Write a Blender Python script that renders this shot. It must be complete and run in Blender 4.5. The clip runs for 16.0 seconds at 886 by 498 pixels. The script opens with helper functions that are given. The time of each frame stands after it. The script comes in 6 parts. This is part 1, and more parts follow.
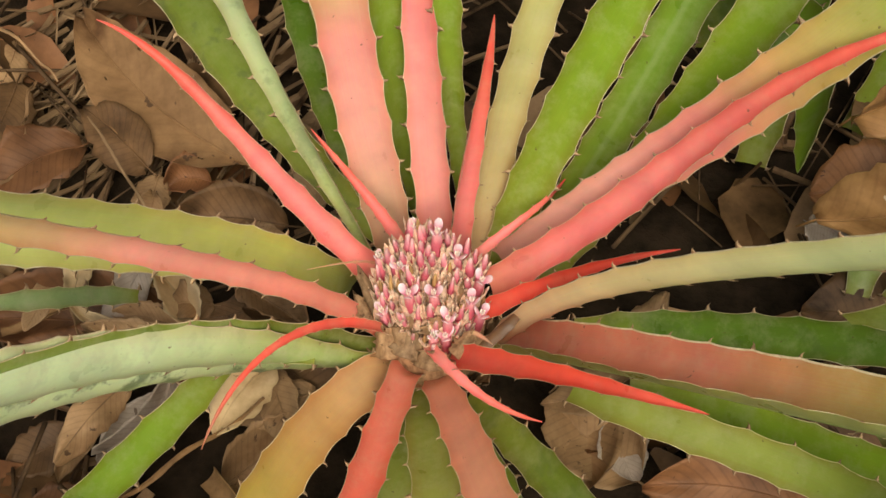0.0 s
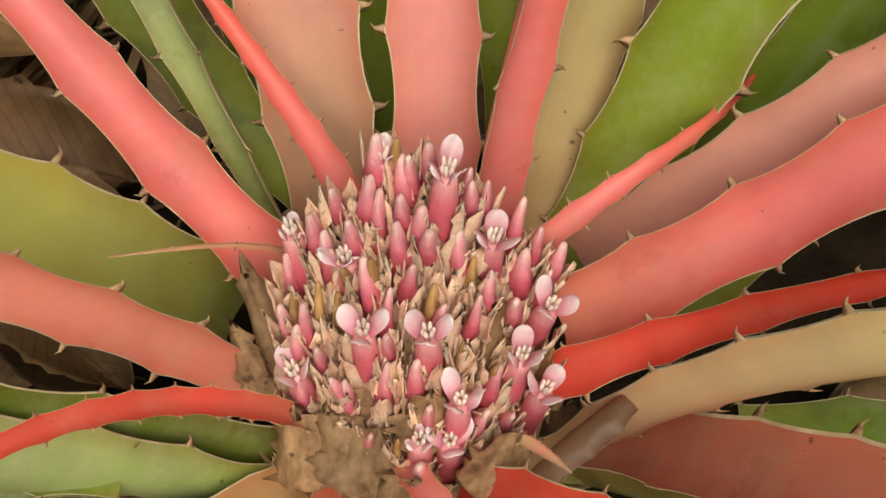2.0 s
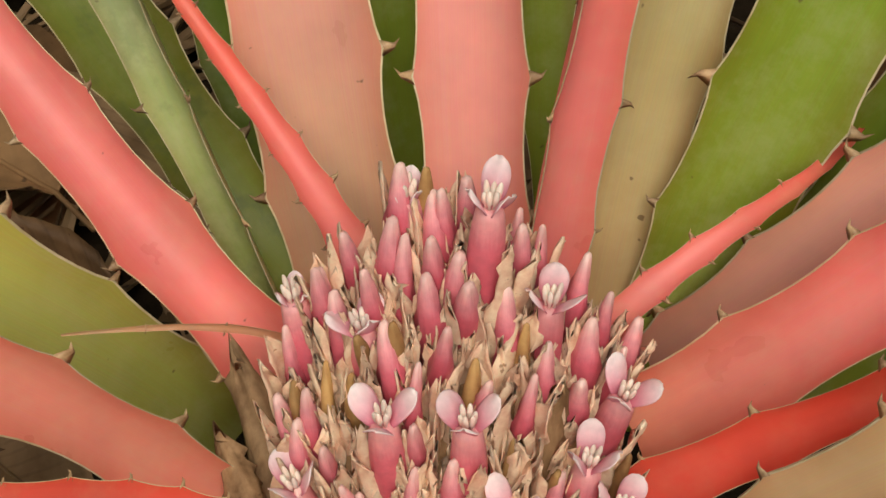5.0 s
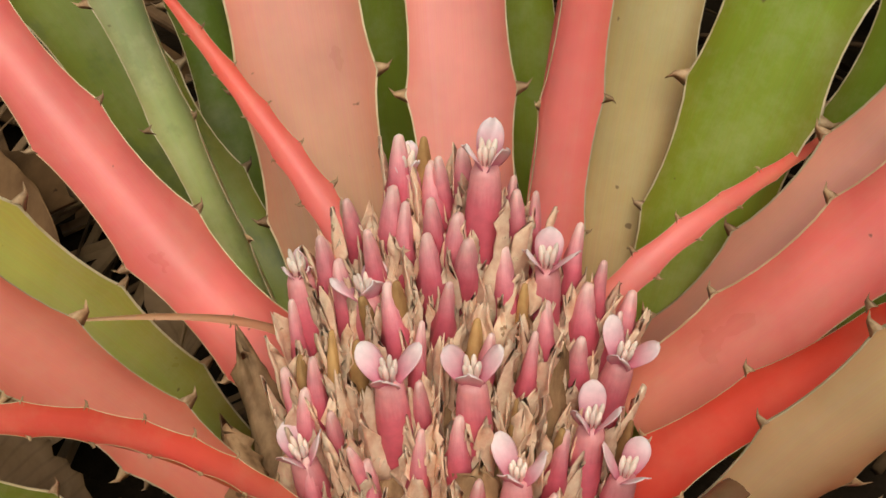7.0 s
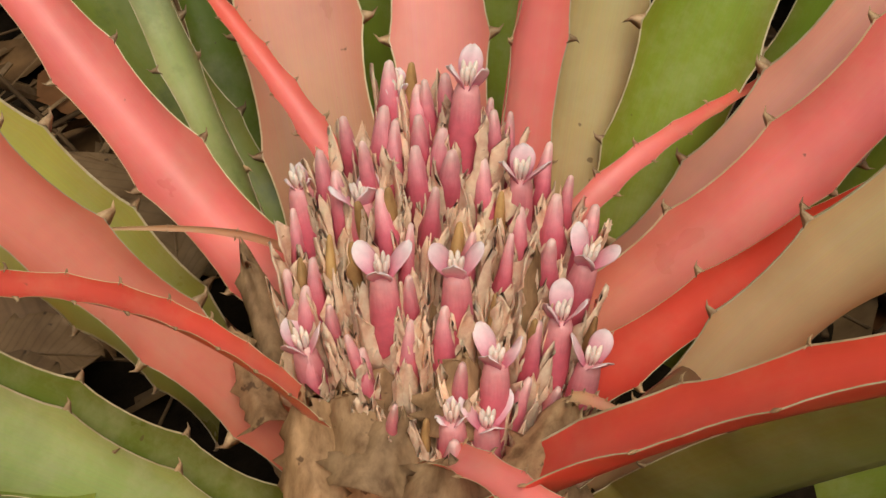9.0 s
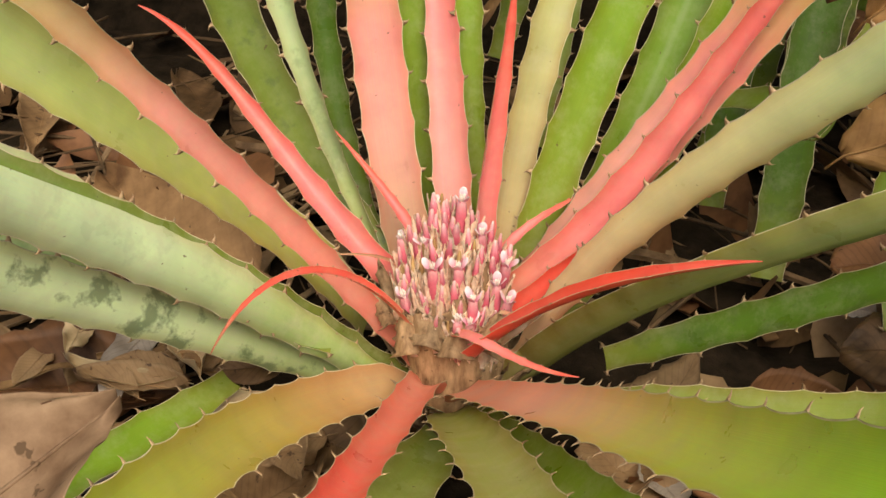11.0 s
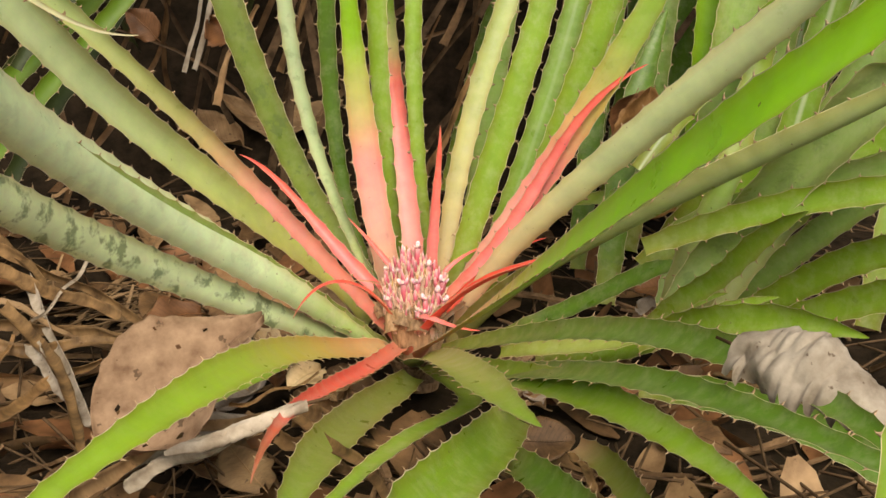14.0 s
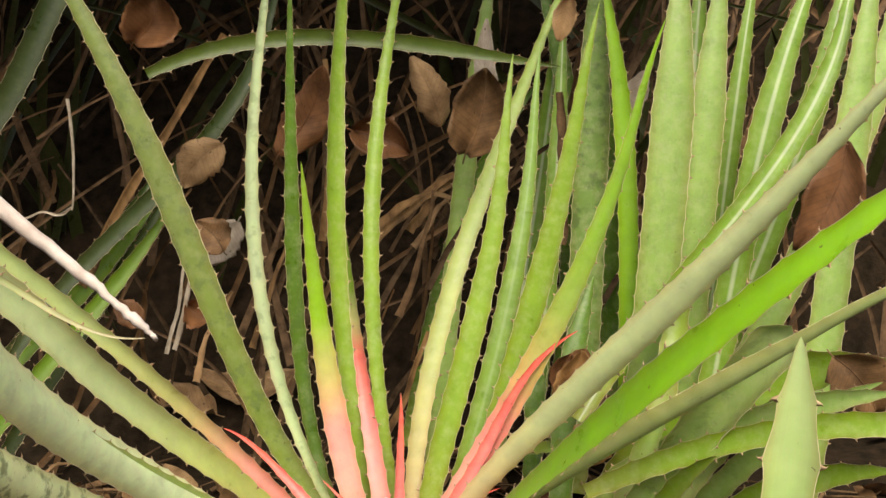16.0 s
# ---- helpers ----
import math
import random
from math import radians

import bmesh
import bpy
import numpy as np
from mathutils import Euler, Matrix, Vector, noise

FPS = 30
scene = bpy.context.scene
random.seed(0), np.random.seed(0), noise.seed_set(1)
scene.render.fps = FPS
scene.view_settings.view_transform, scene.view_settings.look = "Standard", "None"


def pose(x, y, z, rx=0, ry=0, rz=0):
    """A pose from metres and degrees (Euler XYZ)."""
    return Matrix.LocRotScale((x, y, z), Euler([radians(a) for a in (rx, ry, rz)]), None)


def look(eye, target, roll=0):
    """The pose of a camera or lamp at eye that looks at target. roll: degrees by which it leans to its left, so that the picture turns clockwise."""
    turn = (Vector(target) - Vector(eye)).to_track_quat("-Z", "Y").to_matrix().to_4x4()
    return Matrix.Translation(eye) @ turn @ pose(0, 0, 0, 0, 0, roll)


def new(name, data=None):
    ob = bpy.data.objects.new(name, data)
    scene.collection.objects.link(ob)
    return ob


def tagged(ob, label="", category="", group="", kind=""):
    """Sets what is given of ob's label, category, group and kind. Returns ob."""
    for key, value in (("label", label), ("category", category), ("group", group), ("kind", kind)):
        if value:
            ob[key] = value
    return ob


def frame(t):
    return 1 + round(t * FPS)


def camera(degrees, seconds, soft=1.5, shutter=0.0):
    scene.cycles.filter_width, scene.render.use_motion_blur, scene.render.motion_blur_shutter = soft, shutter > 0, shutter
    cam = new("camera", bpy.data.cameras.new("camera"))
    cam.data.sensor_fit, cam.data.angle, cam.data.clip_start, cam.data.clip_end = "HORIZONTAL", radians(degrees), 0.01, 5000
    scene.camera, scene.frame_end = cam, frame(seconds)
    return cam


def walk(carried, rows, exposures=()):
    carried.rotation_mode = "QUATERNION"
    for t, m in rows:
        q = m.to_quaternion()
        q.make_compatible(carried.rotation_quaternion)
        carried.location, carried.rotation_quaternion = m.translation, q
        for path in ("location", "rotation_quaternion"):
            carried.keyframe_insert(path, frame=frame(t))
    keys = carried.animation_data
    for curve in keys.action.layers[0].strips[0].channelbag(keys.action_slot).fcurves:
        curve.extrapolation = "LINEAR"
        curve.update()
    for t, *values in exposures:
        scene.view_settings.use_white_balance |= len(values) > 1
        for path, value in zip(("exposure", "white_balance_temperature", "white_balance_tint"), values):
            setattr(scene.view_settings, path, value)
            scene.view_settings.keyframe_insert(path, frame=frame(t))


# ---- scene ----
cam = camera(38.2, 16.0)
PATH = [
    (0, (0.072, -0.449, 0.908), (-0.089, 0.644, -0.758), 0.8),
    (0.5, (0.059, -0.353, 0.757), (-0.1, 0.748, -0.906), 1.5),
    (1, (0.043, -0.28, 0.633), (-0.097, 0.846, -1.013), 2.8),
    (1.5, (0.028, -0.223, 0.537), (-0.098, 0.923, -1.097), 4.6),
    (2, (0.021, -0.172, 0.454), (-0.107, 0.969, -1.183), 5.4),
    (2.5, (0.017, -0.13, 0.39), (-0.12, 0.998, -1.256), 5.5),
    (3, (0.016, -0.127, 0.384), (-0.135, 0.999, -1.262), 5.1),
    (3.5, (0.016, -0.129, 0.383), (-0.15, 1.022, -1.244), 4.7),
    (4, (0.017, -0.136, 0.381), (-0.17, 1.108, -1.174), 4.2),
    (4.5, (0.018, -0.145, 0.376), (-0.195, 1.173, -1.113), 3.2),
    (4.7, (0.02, -0.152, 0.372), (-0.223, 1.218, -1.066), 2.3),
    (6.8, (0.026, -0.199, 0.337), (-0.229, 1.446, -0.772), 1.5),
    (7, (0.027, -0.204, 0.331), (-0.245, 1.453, -0.755), 0.8),
    (7.5, (0.026, -0.211, 0.322), (-0.224, 1.417, -0.813), 0.6),
    (8, (0.028, -0.216, 0.316), (-0.189, 1.441, -0.783), 1.7),
    (8.5, (0.027, -0.22, 0.312), (-0.174, 1.455, -0.763), 1.6),
    (9, (0.026, -0.248, 0.326), (-0.174, 1.444, -0.722), 2.0),
    (9.2, (0.029, -0.279, 0.338), (-0.177, 1.425, -0.689), 1.9),
    (11.3, (0.111, -0.846, 0.645), (-0.132, 0.885, -0.328), 0.8),
    (11.5, (0.131, -0.936, 0.678), (-0.13, 0.806, -0.268), 0.6),
    (12, (0.157, -0.995, 0.706), (-0.125, 0.744, -0.241), 0.5),
    (12.5, (0.173, -1.07, 0.723), (-0.106, 0.692, -0.183), 0.0),
    (13, (0.18, -1.196, 0.733), (-0.077, 0.591, -0.129), 0.2),
    (13.5, (0.203, -1.325, 0.757), (-0.028, 0.49, -0.051), -0.8),
    (14, (0.207, -1.43, 0.79), (-0.017, 0.413, 0.046), -1.1),
    (14.5, (0.191, -1.51, 0.82), (-0.031, 0.365, 0.159), -0.2),
    (15, (0.196, -1.561, 0.841), (-0.003, 0.344, 0.264), -0.8),
    (15.5, (0.217, -1.591, 0.865), (0.041, 0.343, 0.39), -2.4),
    (16, (0.222, -1.629, 0.884), (0.076, 0.328, 0.498), -3.5),
]
walk(cam, [(t, look(e, a, r)) for t, e, a, r in PATH],
     [(0, -0.27), (1, -0.5), (2, -0.6), (3, -0.72), (9.2, -0.7), (11.3, -0.1), (12.6, -0.06), (13.5, 0.04), (14.5, -0.01), (15.2, 0.02), (16, 0.2)])

# ---- world and light ----
world = bpy.data.worlds.new("world")
scene.world = world
world.use_nodes = True
wn = world.node_tree.nodes
sky = wn.new("ShaderNodeTexSky")
sky.sky_type = "NISHITA"
sky.sun_disc = False
sky.sun_elevation, sky.sun_rotation = radians(52), radians(165)
sky.air_density, sky.dust_density, sky.ozone_density = 1.0, 6.0, 0.6
wn["Background"].inputs["Strength"].default_value = 0.11
world.node_tree.links.new(sky.outputs["Color"], wn["Background"].inputs["Color"])
sun = new("sun", bpy.data.lights.new("sun", "SUN"))
sun.data.energy, sun.data.angle, sun.data.color = 2.75, radians(45), (1.0, 0.94, 0.78)
sun.matrix_world = look((0.45, -1.65, 2.2), (0, 0, 0))
scene.view_settings.exposure = 0.0


# ---- materials ----
def material(name):
    m = bpy.data.materials.new(name)
    m.use_nodes = True
    nt = m.node_tree
    return m, nt, nt.nodes["Principled BSDF"]


def node(nt, kind, **values):
    n = nt.nodes.new("ShaderNode" + kind)
    for k, v in values.items():
        n.inputs[k].default_value = v
    return n


def noise_tex(nt, scale, detail=4.0, rough=0.55, coord="Object", stretch=(1, 1, 1)):
    tc = nt.nodes.new("ShaderNodeTexCoord")
    mp = node(nt, "Mapping", Scale=stretch)
    n = node(nt, "TexNoise", Scale=scale, Detail=detail, Roughness=rough)
    nt.links.new(tc.outputs[coord], mp.inputs["Vector"])
    nt.links.new(mp.outputs["Vector"], n.inputs["Vector"])
    return n


def ramp(nt, source, stops):
    r = nt.nodes.new("ShaderNodeValToRGB")
    el = r.color_ramp.elements
    while len(el) < len(stops):
        el.new(0.5)
    for e, (p, c) in zip(el, stops):
        e.position, e.color = p, (*c, 1)
    nt.links.new(source, r.inputs["Fac"])
    return r


def mix(nt, kind, fac, a, b):
    n = nt.nodes.new("ShaderNodeMix")
    n.data_type, n.blend_type = "RGBA", kind
    for i, v in ((0, fac), (6, a), (7, b)):
        if isinstance(v, bpy.types.NodeSocket):
            nt.links.new(v, n.inputs[i])
        else:
            n.inputs[i].default_value = v if i == 0 else (*v, 1)
    return n.outputs[2]


def bump(nt, bsdf, height, strength, distance):
    b = node(nt, "Bump", Strength=strength, Distance=distance)
    nt.links.new(height, b.inputs["Height"])
    nt.links.new(b.outputs["Normal"], bsdf.inputs["Normal"])


GREEN, DEEP, PALE = (0.235, 0.385, 0.026), (0.115, 0.225, 0.018), (0.34, 0.48, 0.20)
OLIVE, CREAM, YELLOW = (0.26, 0.31, 0.045), (0.54, 0.53, 0.19), (0.58, 0.52, 0.17)
RED, PINK, SALMON, TAN = (0.84, 0.12, 0.085), (0.88, 0.35, 0.305), (0.72, 0.27, 0.18), (0.58, 0.38, 0.20)
CORAL = (0.90, 0.255, 0.24)
BRIGHT = (0.26, 0.50, 0.013)
leaf_mats = {}


def leaf_material(stops, mottled=0.0, scurf=0.25, stripe=0.0):
    """A leathery blade whose colour runs from the sheath to the tip, with fine veins along it and scattered specks."""
    key = (tuple(stops), mottled, scurf, stripe)
    if key in leaf_mats:
        return leaf_mats[key]
    m, nt, b = material("leaf_blade")
    uv = nt.nodes.new("ShaderNodeTexCoord")
    sep = nt.nodes.new("ShaderNodeSeparateXYZ")
    nt.links.new(uv.outputs["UV"], sep.inputs[0])
    n1 = noise_tex(nt, 22, 3)
    along = node(nt, "Math")
    along.operation = "MULTIPLY_ADD"
    nt.links.new(n1.outputs["Fac"], along.inputs[0])
    along.inputs[1].default_value = 0.06
    nt.links.new(sep.outputs["X"], along.inputs[2])
    shift = node(nt, "Math")
    shift.operation = "SUBTRACT"
    shift.inputs[1].default_value = 0.03
    nt.links.new(along.outputs[0], shift.inputs[0])
    col = ramp(nt, shift.outputs[0], list(stops)).outputs["Color"]
    gap = node(nt, "Math")
    gap.operation = "SUBTRACT"
    gap.inputs[1].default_value = 0.5
    nt.links.new(sep.outputs["Y"], gap.inputs[0])
    far = node(nt, "Math")
    far.operation = "ABSOLUTE"
    nt.links.new(gap.outputs[0], far.inputs[0])
    flush = ramp(nt, far.outputs[0], [(0.0, (1.0, 1.0, 1.0)), (0.28, (0.98, 0.95, 0.94)), (0.5, (0.92, 0.74, 0.66))])
    col = mix(nt, "MULTIPLY", 1.0, col, flush.outputs["Color"])
    if stripe:
        mid = ramp(nt, far.outputs[0], [(0.03, (stripe,) * 3), (0.10, (0, 0, 0))])
        col = mix(nt, "MIX", mid.outputs["Color"], col, (0.62, 0.68, 0.46))
    veins = noise_tex(nt, 9, 5, 0.6, "UV", (0.6, 9, 1))
    col = mix(nt, "OVERLAY", 0.16, col, veins.outputs["Color"])
    cloud = noise_tex(nt, 34, 4)
    tone = ramp(nt, cloud.outputs["Fac"], [(0.3, (0.80, 0.80, 0.80)), (0.7, (1.1, 1.08, 1.05))])
    col = mix(nt, "MULTIPLY", 0.75, col, tone.outputs["Color"])
    bloom = noise_tex(nt, 60, 6, 0.7)
    pale = ramp(nt, bloom.outputs["Fac"], [(0.45, (0, 0, 0)), (0.75, (scurf, scurf, scurf))])
    col = mix(nt, "MIX", pale.outputs["Color"], col, (0.60, 0.58, 0.36))
    specks = noise_tex(nt, 210, 2, 0.5)
    sp = ramp(nt, specks.outputs["Fac"], [(0.745, (0, 0, 0)), (0.775, (0.7, 0.7, 0.7))])
    col = mix(nt, "MIX", sp.outputs["Color"], col, (0.12, 0.07, 0.03))
    if mottled:
        blot = noise_tex(nt, 44, 6, 0.62)
        bl = ramp(nt, blot.outputs["Fac"], [(0.52, (0, 0, 0)), (0.61, (mottled, mottled, mottled))])
        col = mix(nt, "MIX", bl.outputs["Color"], col, (0.08, 0.115, 0.045))
    nt.links.new(col, b.inputs["Base Color"])
    rough = ramp(nt, cloud.outputs["Fac"], [(0.3, (0.26,) * 3), (0.7, (0.46,) * 3)])
    nt.links.new(rough.outputs["Color"], b.inputs["Roughness"])
    b.inputs["Specular IOR Level"].default_value = 0.36
    b.inputs["Subsurface Weight"].default_value = 0.12
    b.inputs["Subsurface Radius"].default_value = (0.006, 0.004, 0.001)
    b.inputs["Subsurface Scale"].default_value = 0.5
    bump(nt, b, veins.outputs["Fac"], 0.10, 0.0010)
    leaf_mats[key] = m
    return m


def plain_material(name, low, high, scale, rough=0.6, relief=0.3, depth=0.0008, coord="Object", sss=0.0, dots=None, shine=0.5, stretch=(1, 1, 1), ribs=0.0):
    m, nt, b = material(name)
    n = noise_tex(nt, scale, 6, 0.6, coord, stretch)
    col = ramp(nt, n.outputs["Fac"], [(0.3, low), (0.7, high)]).outputs["Color"]
    info = nt.nodes.new("ShaderNodeObjectInfo")
    vary = ramp(nt, info.outputs["Random"], [(0.0, (0.78, 0.78, 0.78)), (1.0, (1.18, 1.14, 1.1))])
    col = mix(nt, "MULTIPLY", 1.0, col, vary.outputs["Color"])
    if dots:
        d = noise_tex(nt, dots[0], 3, 0.6, coord)
        dr = ramp(nt, d.outputs["Fac"], [(dots[1], (0, 0, 0)), (dots[1] + 0.04, (0.85,) * 3)])
        col = mix(nt, "MIX", dr.outputs["Color"], col, dots[2])
    nt.links.new(col, b.inputs["Base Color"])
    b.inputs["Roughness"].default_value = rough
    b.inputs["Specular IOR Level"].default_value = shine
    if sss:
        b.inputs["Subsurface Weight"].default_value = sss
        b.inputs["Subsurface Radius"].default_value = (0.004, 0.002, 0.002)
        b.inputs["Subsurface Scale"].default_value = 0.4
    height = n.outputs["Fac"]
    if ribs:
        # side veins that run slantwise from the midrib, and a net of finer ones
        uv = nt.nodes.new("ShaderNodeTexCoord")
        sep = nt.nodes.new("ShaderNodeSeparateXYZ")
        nt.links.new(uv.outputs["UV"], sep.inputs[0])
        off = node(nt, "Math")
        off.operation, off.inputs[1].default_value = "SUBTRACT", 0.5
        nt.links.new(sep.outputs["Y"], off.inputs[0])
        out = node(nt, "Math")
        out.operation = "ABSOLUTE"
        nt.links.new(off.outputs[0], out.inputs[0])
        slant = node(nt, "Math")
        slant.operation, slant.inputs[1].default_value = "MULTIPLY_ADD", -0.42
        nt.links.new(out.outputs[0], slant.inputs[0])
        nt.links.new(sep.outputs["X"], slant.inputs[2])
        many = node(nt, "Math")
        many.operation, many.inputs[1].default_value = "MULTIPLY", 82.0
        nt.links.new(slant.outputs[0], many.inputs[0])
        wave = node(nt, "Math")
        wave.operation = "COSINE"
        nt.links.new(many.outputs[0], wave.inputs[0])
        line = ramp(nt, wave.outputs[0], [(0.55, (1, 1, 1)), (0.98, (1 - ribs,) * 3)])
        col = mix(nt, "MULTIPLY", 1.0, col, line.outputs["Color"])
        nt.links.new(col, b.inputs["Base Color"])
        height = mix(nt, "ADD", 0.6, height, line.outputs["Color"])
    bump(nt, b, height, relief, depth)
    return m


margin_mat = plain_material("leaf_margin", (0.50, 0.42, 0.22), (0.78, 0.72, 0.50), 120, 0.55)
spine_mat = plain_material("spine", (0.20, 0.10, 0.045), (0.60, 0.43, 0.24), 300, 0.5)


def graded_material(name, stops, rough, sss, relief=0.15):
    """A soft flower surface whose colour runs from base to tip, streaked and slightly uneven."""
    m, nt, b = material(name)
    uv = nt.nodes.new("ShaderNodeTexCoord")
    sep = nt.nodes.new("ShaderNodeSeparateXYZ")
    nt.links.new(uv.outputs["UV"], sep.inputs[0])
    streak = noise_tex(nt, 6, 4, 0.6, "UV", (1, 5, 1))
    add = node(nt, "Math")
    add.operation = "MULTIPLY_ADD"
    add.inputs[1].default_value = 0.16
    nt.links.new(streak.outputs["Fac"], add.inputs[0])
    nt.links.new(sep.outputs["X"], add.inputs[2])
    sub = node(nt, "Math")
    sub.operation = "SUBTRACT"
    sub.inputs[1].default_value = 0.08
    nt.links.new(add.outputs[0], sub.inputs[0])
    col = ramp(nt, sub.outputs[0], stops).outputs["Color"]
    grain = noise_tex(nt, 420, 4)
    tone = ramp(nt, grain.outputs["Fac"], [(0.3, (0.82, 0.80, 0.80)), (0.7, (1.08, 1.06, 1.05))])
    col = mix(nt, "MULTIPLY", 0.7, col, tone.outputs["Color"])
    info = nt.nodes.new("ShaderNodeObjectInfo")
    vary = ramp(nt, info.outputs["Random"], [(0.0, (0.86, 0.80, 0.80)), (1.0, (1.08, 1.1, 1.08))])
    col = mix(nt, "MULTIPLY", 1.0, col, vary.outputs["Color"])
    nt.links.new(col, b.inputs["Base Color"])
    b.inputs["Roughness"].default_value = rough
    b.inputs["Subsurface Weight"].default_value = sss
    b.inputs["Subsurface Radius"].default_value = (0.004, 0.002, 0.002)
    b.inputs["Subsurface Scale"].default_value = 0.4
    bump(nt, b, grain.outputs["Fac"], relief, 0.0004)
    return m


tube_mat = graded_material("flower_tube", [(0.0, (0.56, 0.18, 0.17)), (0.35, (0.62, 0.11, 0.16)), (0.75, (0.70, 0.16, 0.22)), (1.0, (0.82, 0.40, 0.42))], 0.42, 0.2)
bud_mat = graded_material("bud_skin", [(0.0, (0.50, 0.20, 0.16)), (0.4, (0.56, 0.09, 0.13)), (0.66, (0.72, 0.16, 0.23)), (0.86, (0.86, 0.38, 0.43)), (1.0, (0.92, 0.66, 0.62))], 0.42, 0.2)
petal_mat = graded_material("petal", [(0.0, (0.66, 0.12, 0.22)), (0.34, (0.80, 0.34, 0.44)), (0.62, (0.90, 0.56, 0.63)), (0.88, (0.95, 0.76, 0.80)), (1.0, (0.96, 0.84, 0.85))], 0.5, 0.25, 0.1)
stamen_mat = plain_material("stamen", (0.90, 0.74, 0.64), (0.97, 0.86, 0.79), 200, 0.6, sss=0.3)
bract_mat = plain_material("dry_bract", (0.74, 0.43, 0.29), (0.98, 0.77, 0.57), 300, 0.85, 0.7, 0.0007, sss=0.25, dots=(300, 0.68, (0.45, 0.24, 0.12)))
spathe_mat = plain_material("dry_spathe", (0.14, 0.078, 0.036), (0.50, 0.33, 0.18), 170, 0.72, 0.6, 0.0008, stretch=(1, 1, 0.3), dots=(160, 0.66, (0.10, 0.055, 0.028)), shine=0.3)
ochre_mat = plain_material("withered_flower", (0.30, 0.16, 0.06), (0.56, 0.36, 0.14), 120, 0.7, 0.5, 0.001)
# soil colour held near black to deepen the shaded gaps between leaves
soil_mat = plain_material("soil", (0.013, 0.010, 0.006), (0.045, 0.031, 0.019), 30, 0.95, 0.9, 0.01, shine=0.05)
LITTER = [
    plain_material("dry_leaf_brown", (0.062, 0.034, 0.015), (0.26, 0.148, 0.066), 26, 0.52, 0.6, 0.002, dots=(140, 0.68, (0.045, 0.022, 0.012)), shine=0.25, ribs=0.14),
    plain_material("dry_leaf_russet", (0.095, 0.042, 0.017), (0.30, 0.140, 0.058), 22, 0.52, 0.6, 0.002, dots=(120, 0.69, (0.05, 0.022, 0.012)), shine=0.25, ribs=0.14),
    plain_material("dry_leaf_tan", (0.19, 0.110, 0.050), (0.50, 0.325, 0.165), 24, 0.6, 0.6, 0.002, dots=(110, 0.66, (0.09, 0.05, 0.028)), shine=0.25, ribs=0.12),
    plain_material("dry_leaf_grey", (0.26, 0.21, 0.16), (0.56, 0.49, 0.41), 24, 0.7, 0.6, 0.002, dots=(90, 0.68, (0.14, 0.10, 0.07)), shine=0.2, ribs=0.12),
]
LITTER.append(plain_material("dry_leaf_dun_grey", (0.23, 0.18, 0.125), (0.61, 0.53, 0.42), 30, 0.8, 0.8, 0.003, dots=(80, 0.66, (0.12, 0.08, 0.05)), shine=0.15))
LITTER.append(plain_material("dry_leaf_dun", (0.15, 0.088, 0.05), (0.37, 0.25, 0.155), 34, 0.75, 0.7, 0.002, dots=(70, 0.64, (0.10, 0.06, 0.032)), shine=0.15))
LITTER.append(plain_material("dry_leaf_straw", (0.42, 0.29, 0.14), (0.78, 0.62, 0.37), 30, 0.7, 0.7, 0.003, dots=(90, 0.66, (0.24, 0.14, 0.06)), shine=0.2))
LITTER.append(plain_material("dry_leaf_walnut", (0.13, 0.066, 0.027), (0.46, 0.275, 0.125), 18, 0.65, 0.6, 0.002, dots=(60, 0.66, (0.10, 0.055, 0.03)), shine=0.3, ribs=0.06))
LITTER.append(plain_material("dry_leaf_golden", (0.16, 0.080, 0.028), (0.44, 0.255, 0.10), 30, 0.5, 0.6, 0.002, dots=(75, 0.70, (0.62, 0.54, 0.40)), shine=0.3, ribs=0.08))
chip_mat = plain_material("dead_leaf_base", (0.10, 0.055, 0.025), (0.36, 0.22, 0.11), 50, 0.75, 0.8, 0.002, shine=0.2)
straw_mat = plain_material("straw", (0.06, 0.036, 0.019), (0.21, 0.13, 0.066), 40, 0.75, 0.5, 0.001, shine=0.15)
blade_mat = plain_material("dry_blade", (0.09, 0.050, 0.020), (0.36, 0.215, 0.09), 45, 0.6, 0.5, 0.001, shine=0.25, stretch=(1, 1, 0.4))
# dead blades with the thicket's shade put into their darker colour
shaded_blade_mat = plain_material("shade_darkened_blade", (0.04, 0.025, 0.014), (0.17, 0.108, 0.06), 40, 0.85, 0.5, 0.001, shine=0.1)
peeled_mat = plain_material("peeled_twig", (0.58, 0.45, 0.37), (0.94, 0.84, 0.75), 120, 0.8, 0.8, 0.001, dots=(160, 0.63, (0.25, 0.14, 0.09)))


# ---- mesh helpers ----
def mesh_object(name, verts, faces, mats, slots=None, uvs=None, parent=None, smooth=True, label=""):
    me = bpy.data.meshes.new(name)
    me.from_pydata([tuple(v) for v in verts], [], faces)
    for m in mats:
        me.materials.append(m)
    if slots is not None:
        me.polygons.foreach_set("material_index", slots)
    me.polygons.foreach_set("use_smooth", [smooth] * len(faces))
    if uvs is not None:
        layer = me.uv_layers.new(name="UVMap")
        idx = np.empty(len(me.loops), dtype=np.int32)
        me.loops.foreach_get("vertex_index", idx)
        layer.data.foreach_set("uv", np.asarray(uvs, dtype=np.float32)[idx].ravel())
    me.update()
    ob = new(name, me)
    if parent:
        ob.parent = parent
    if label:
        ob["label"] = label
    return ob


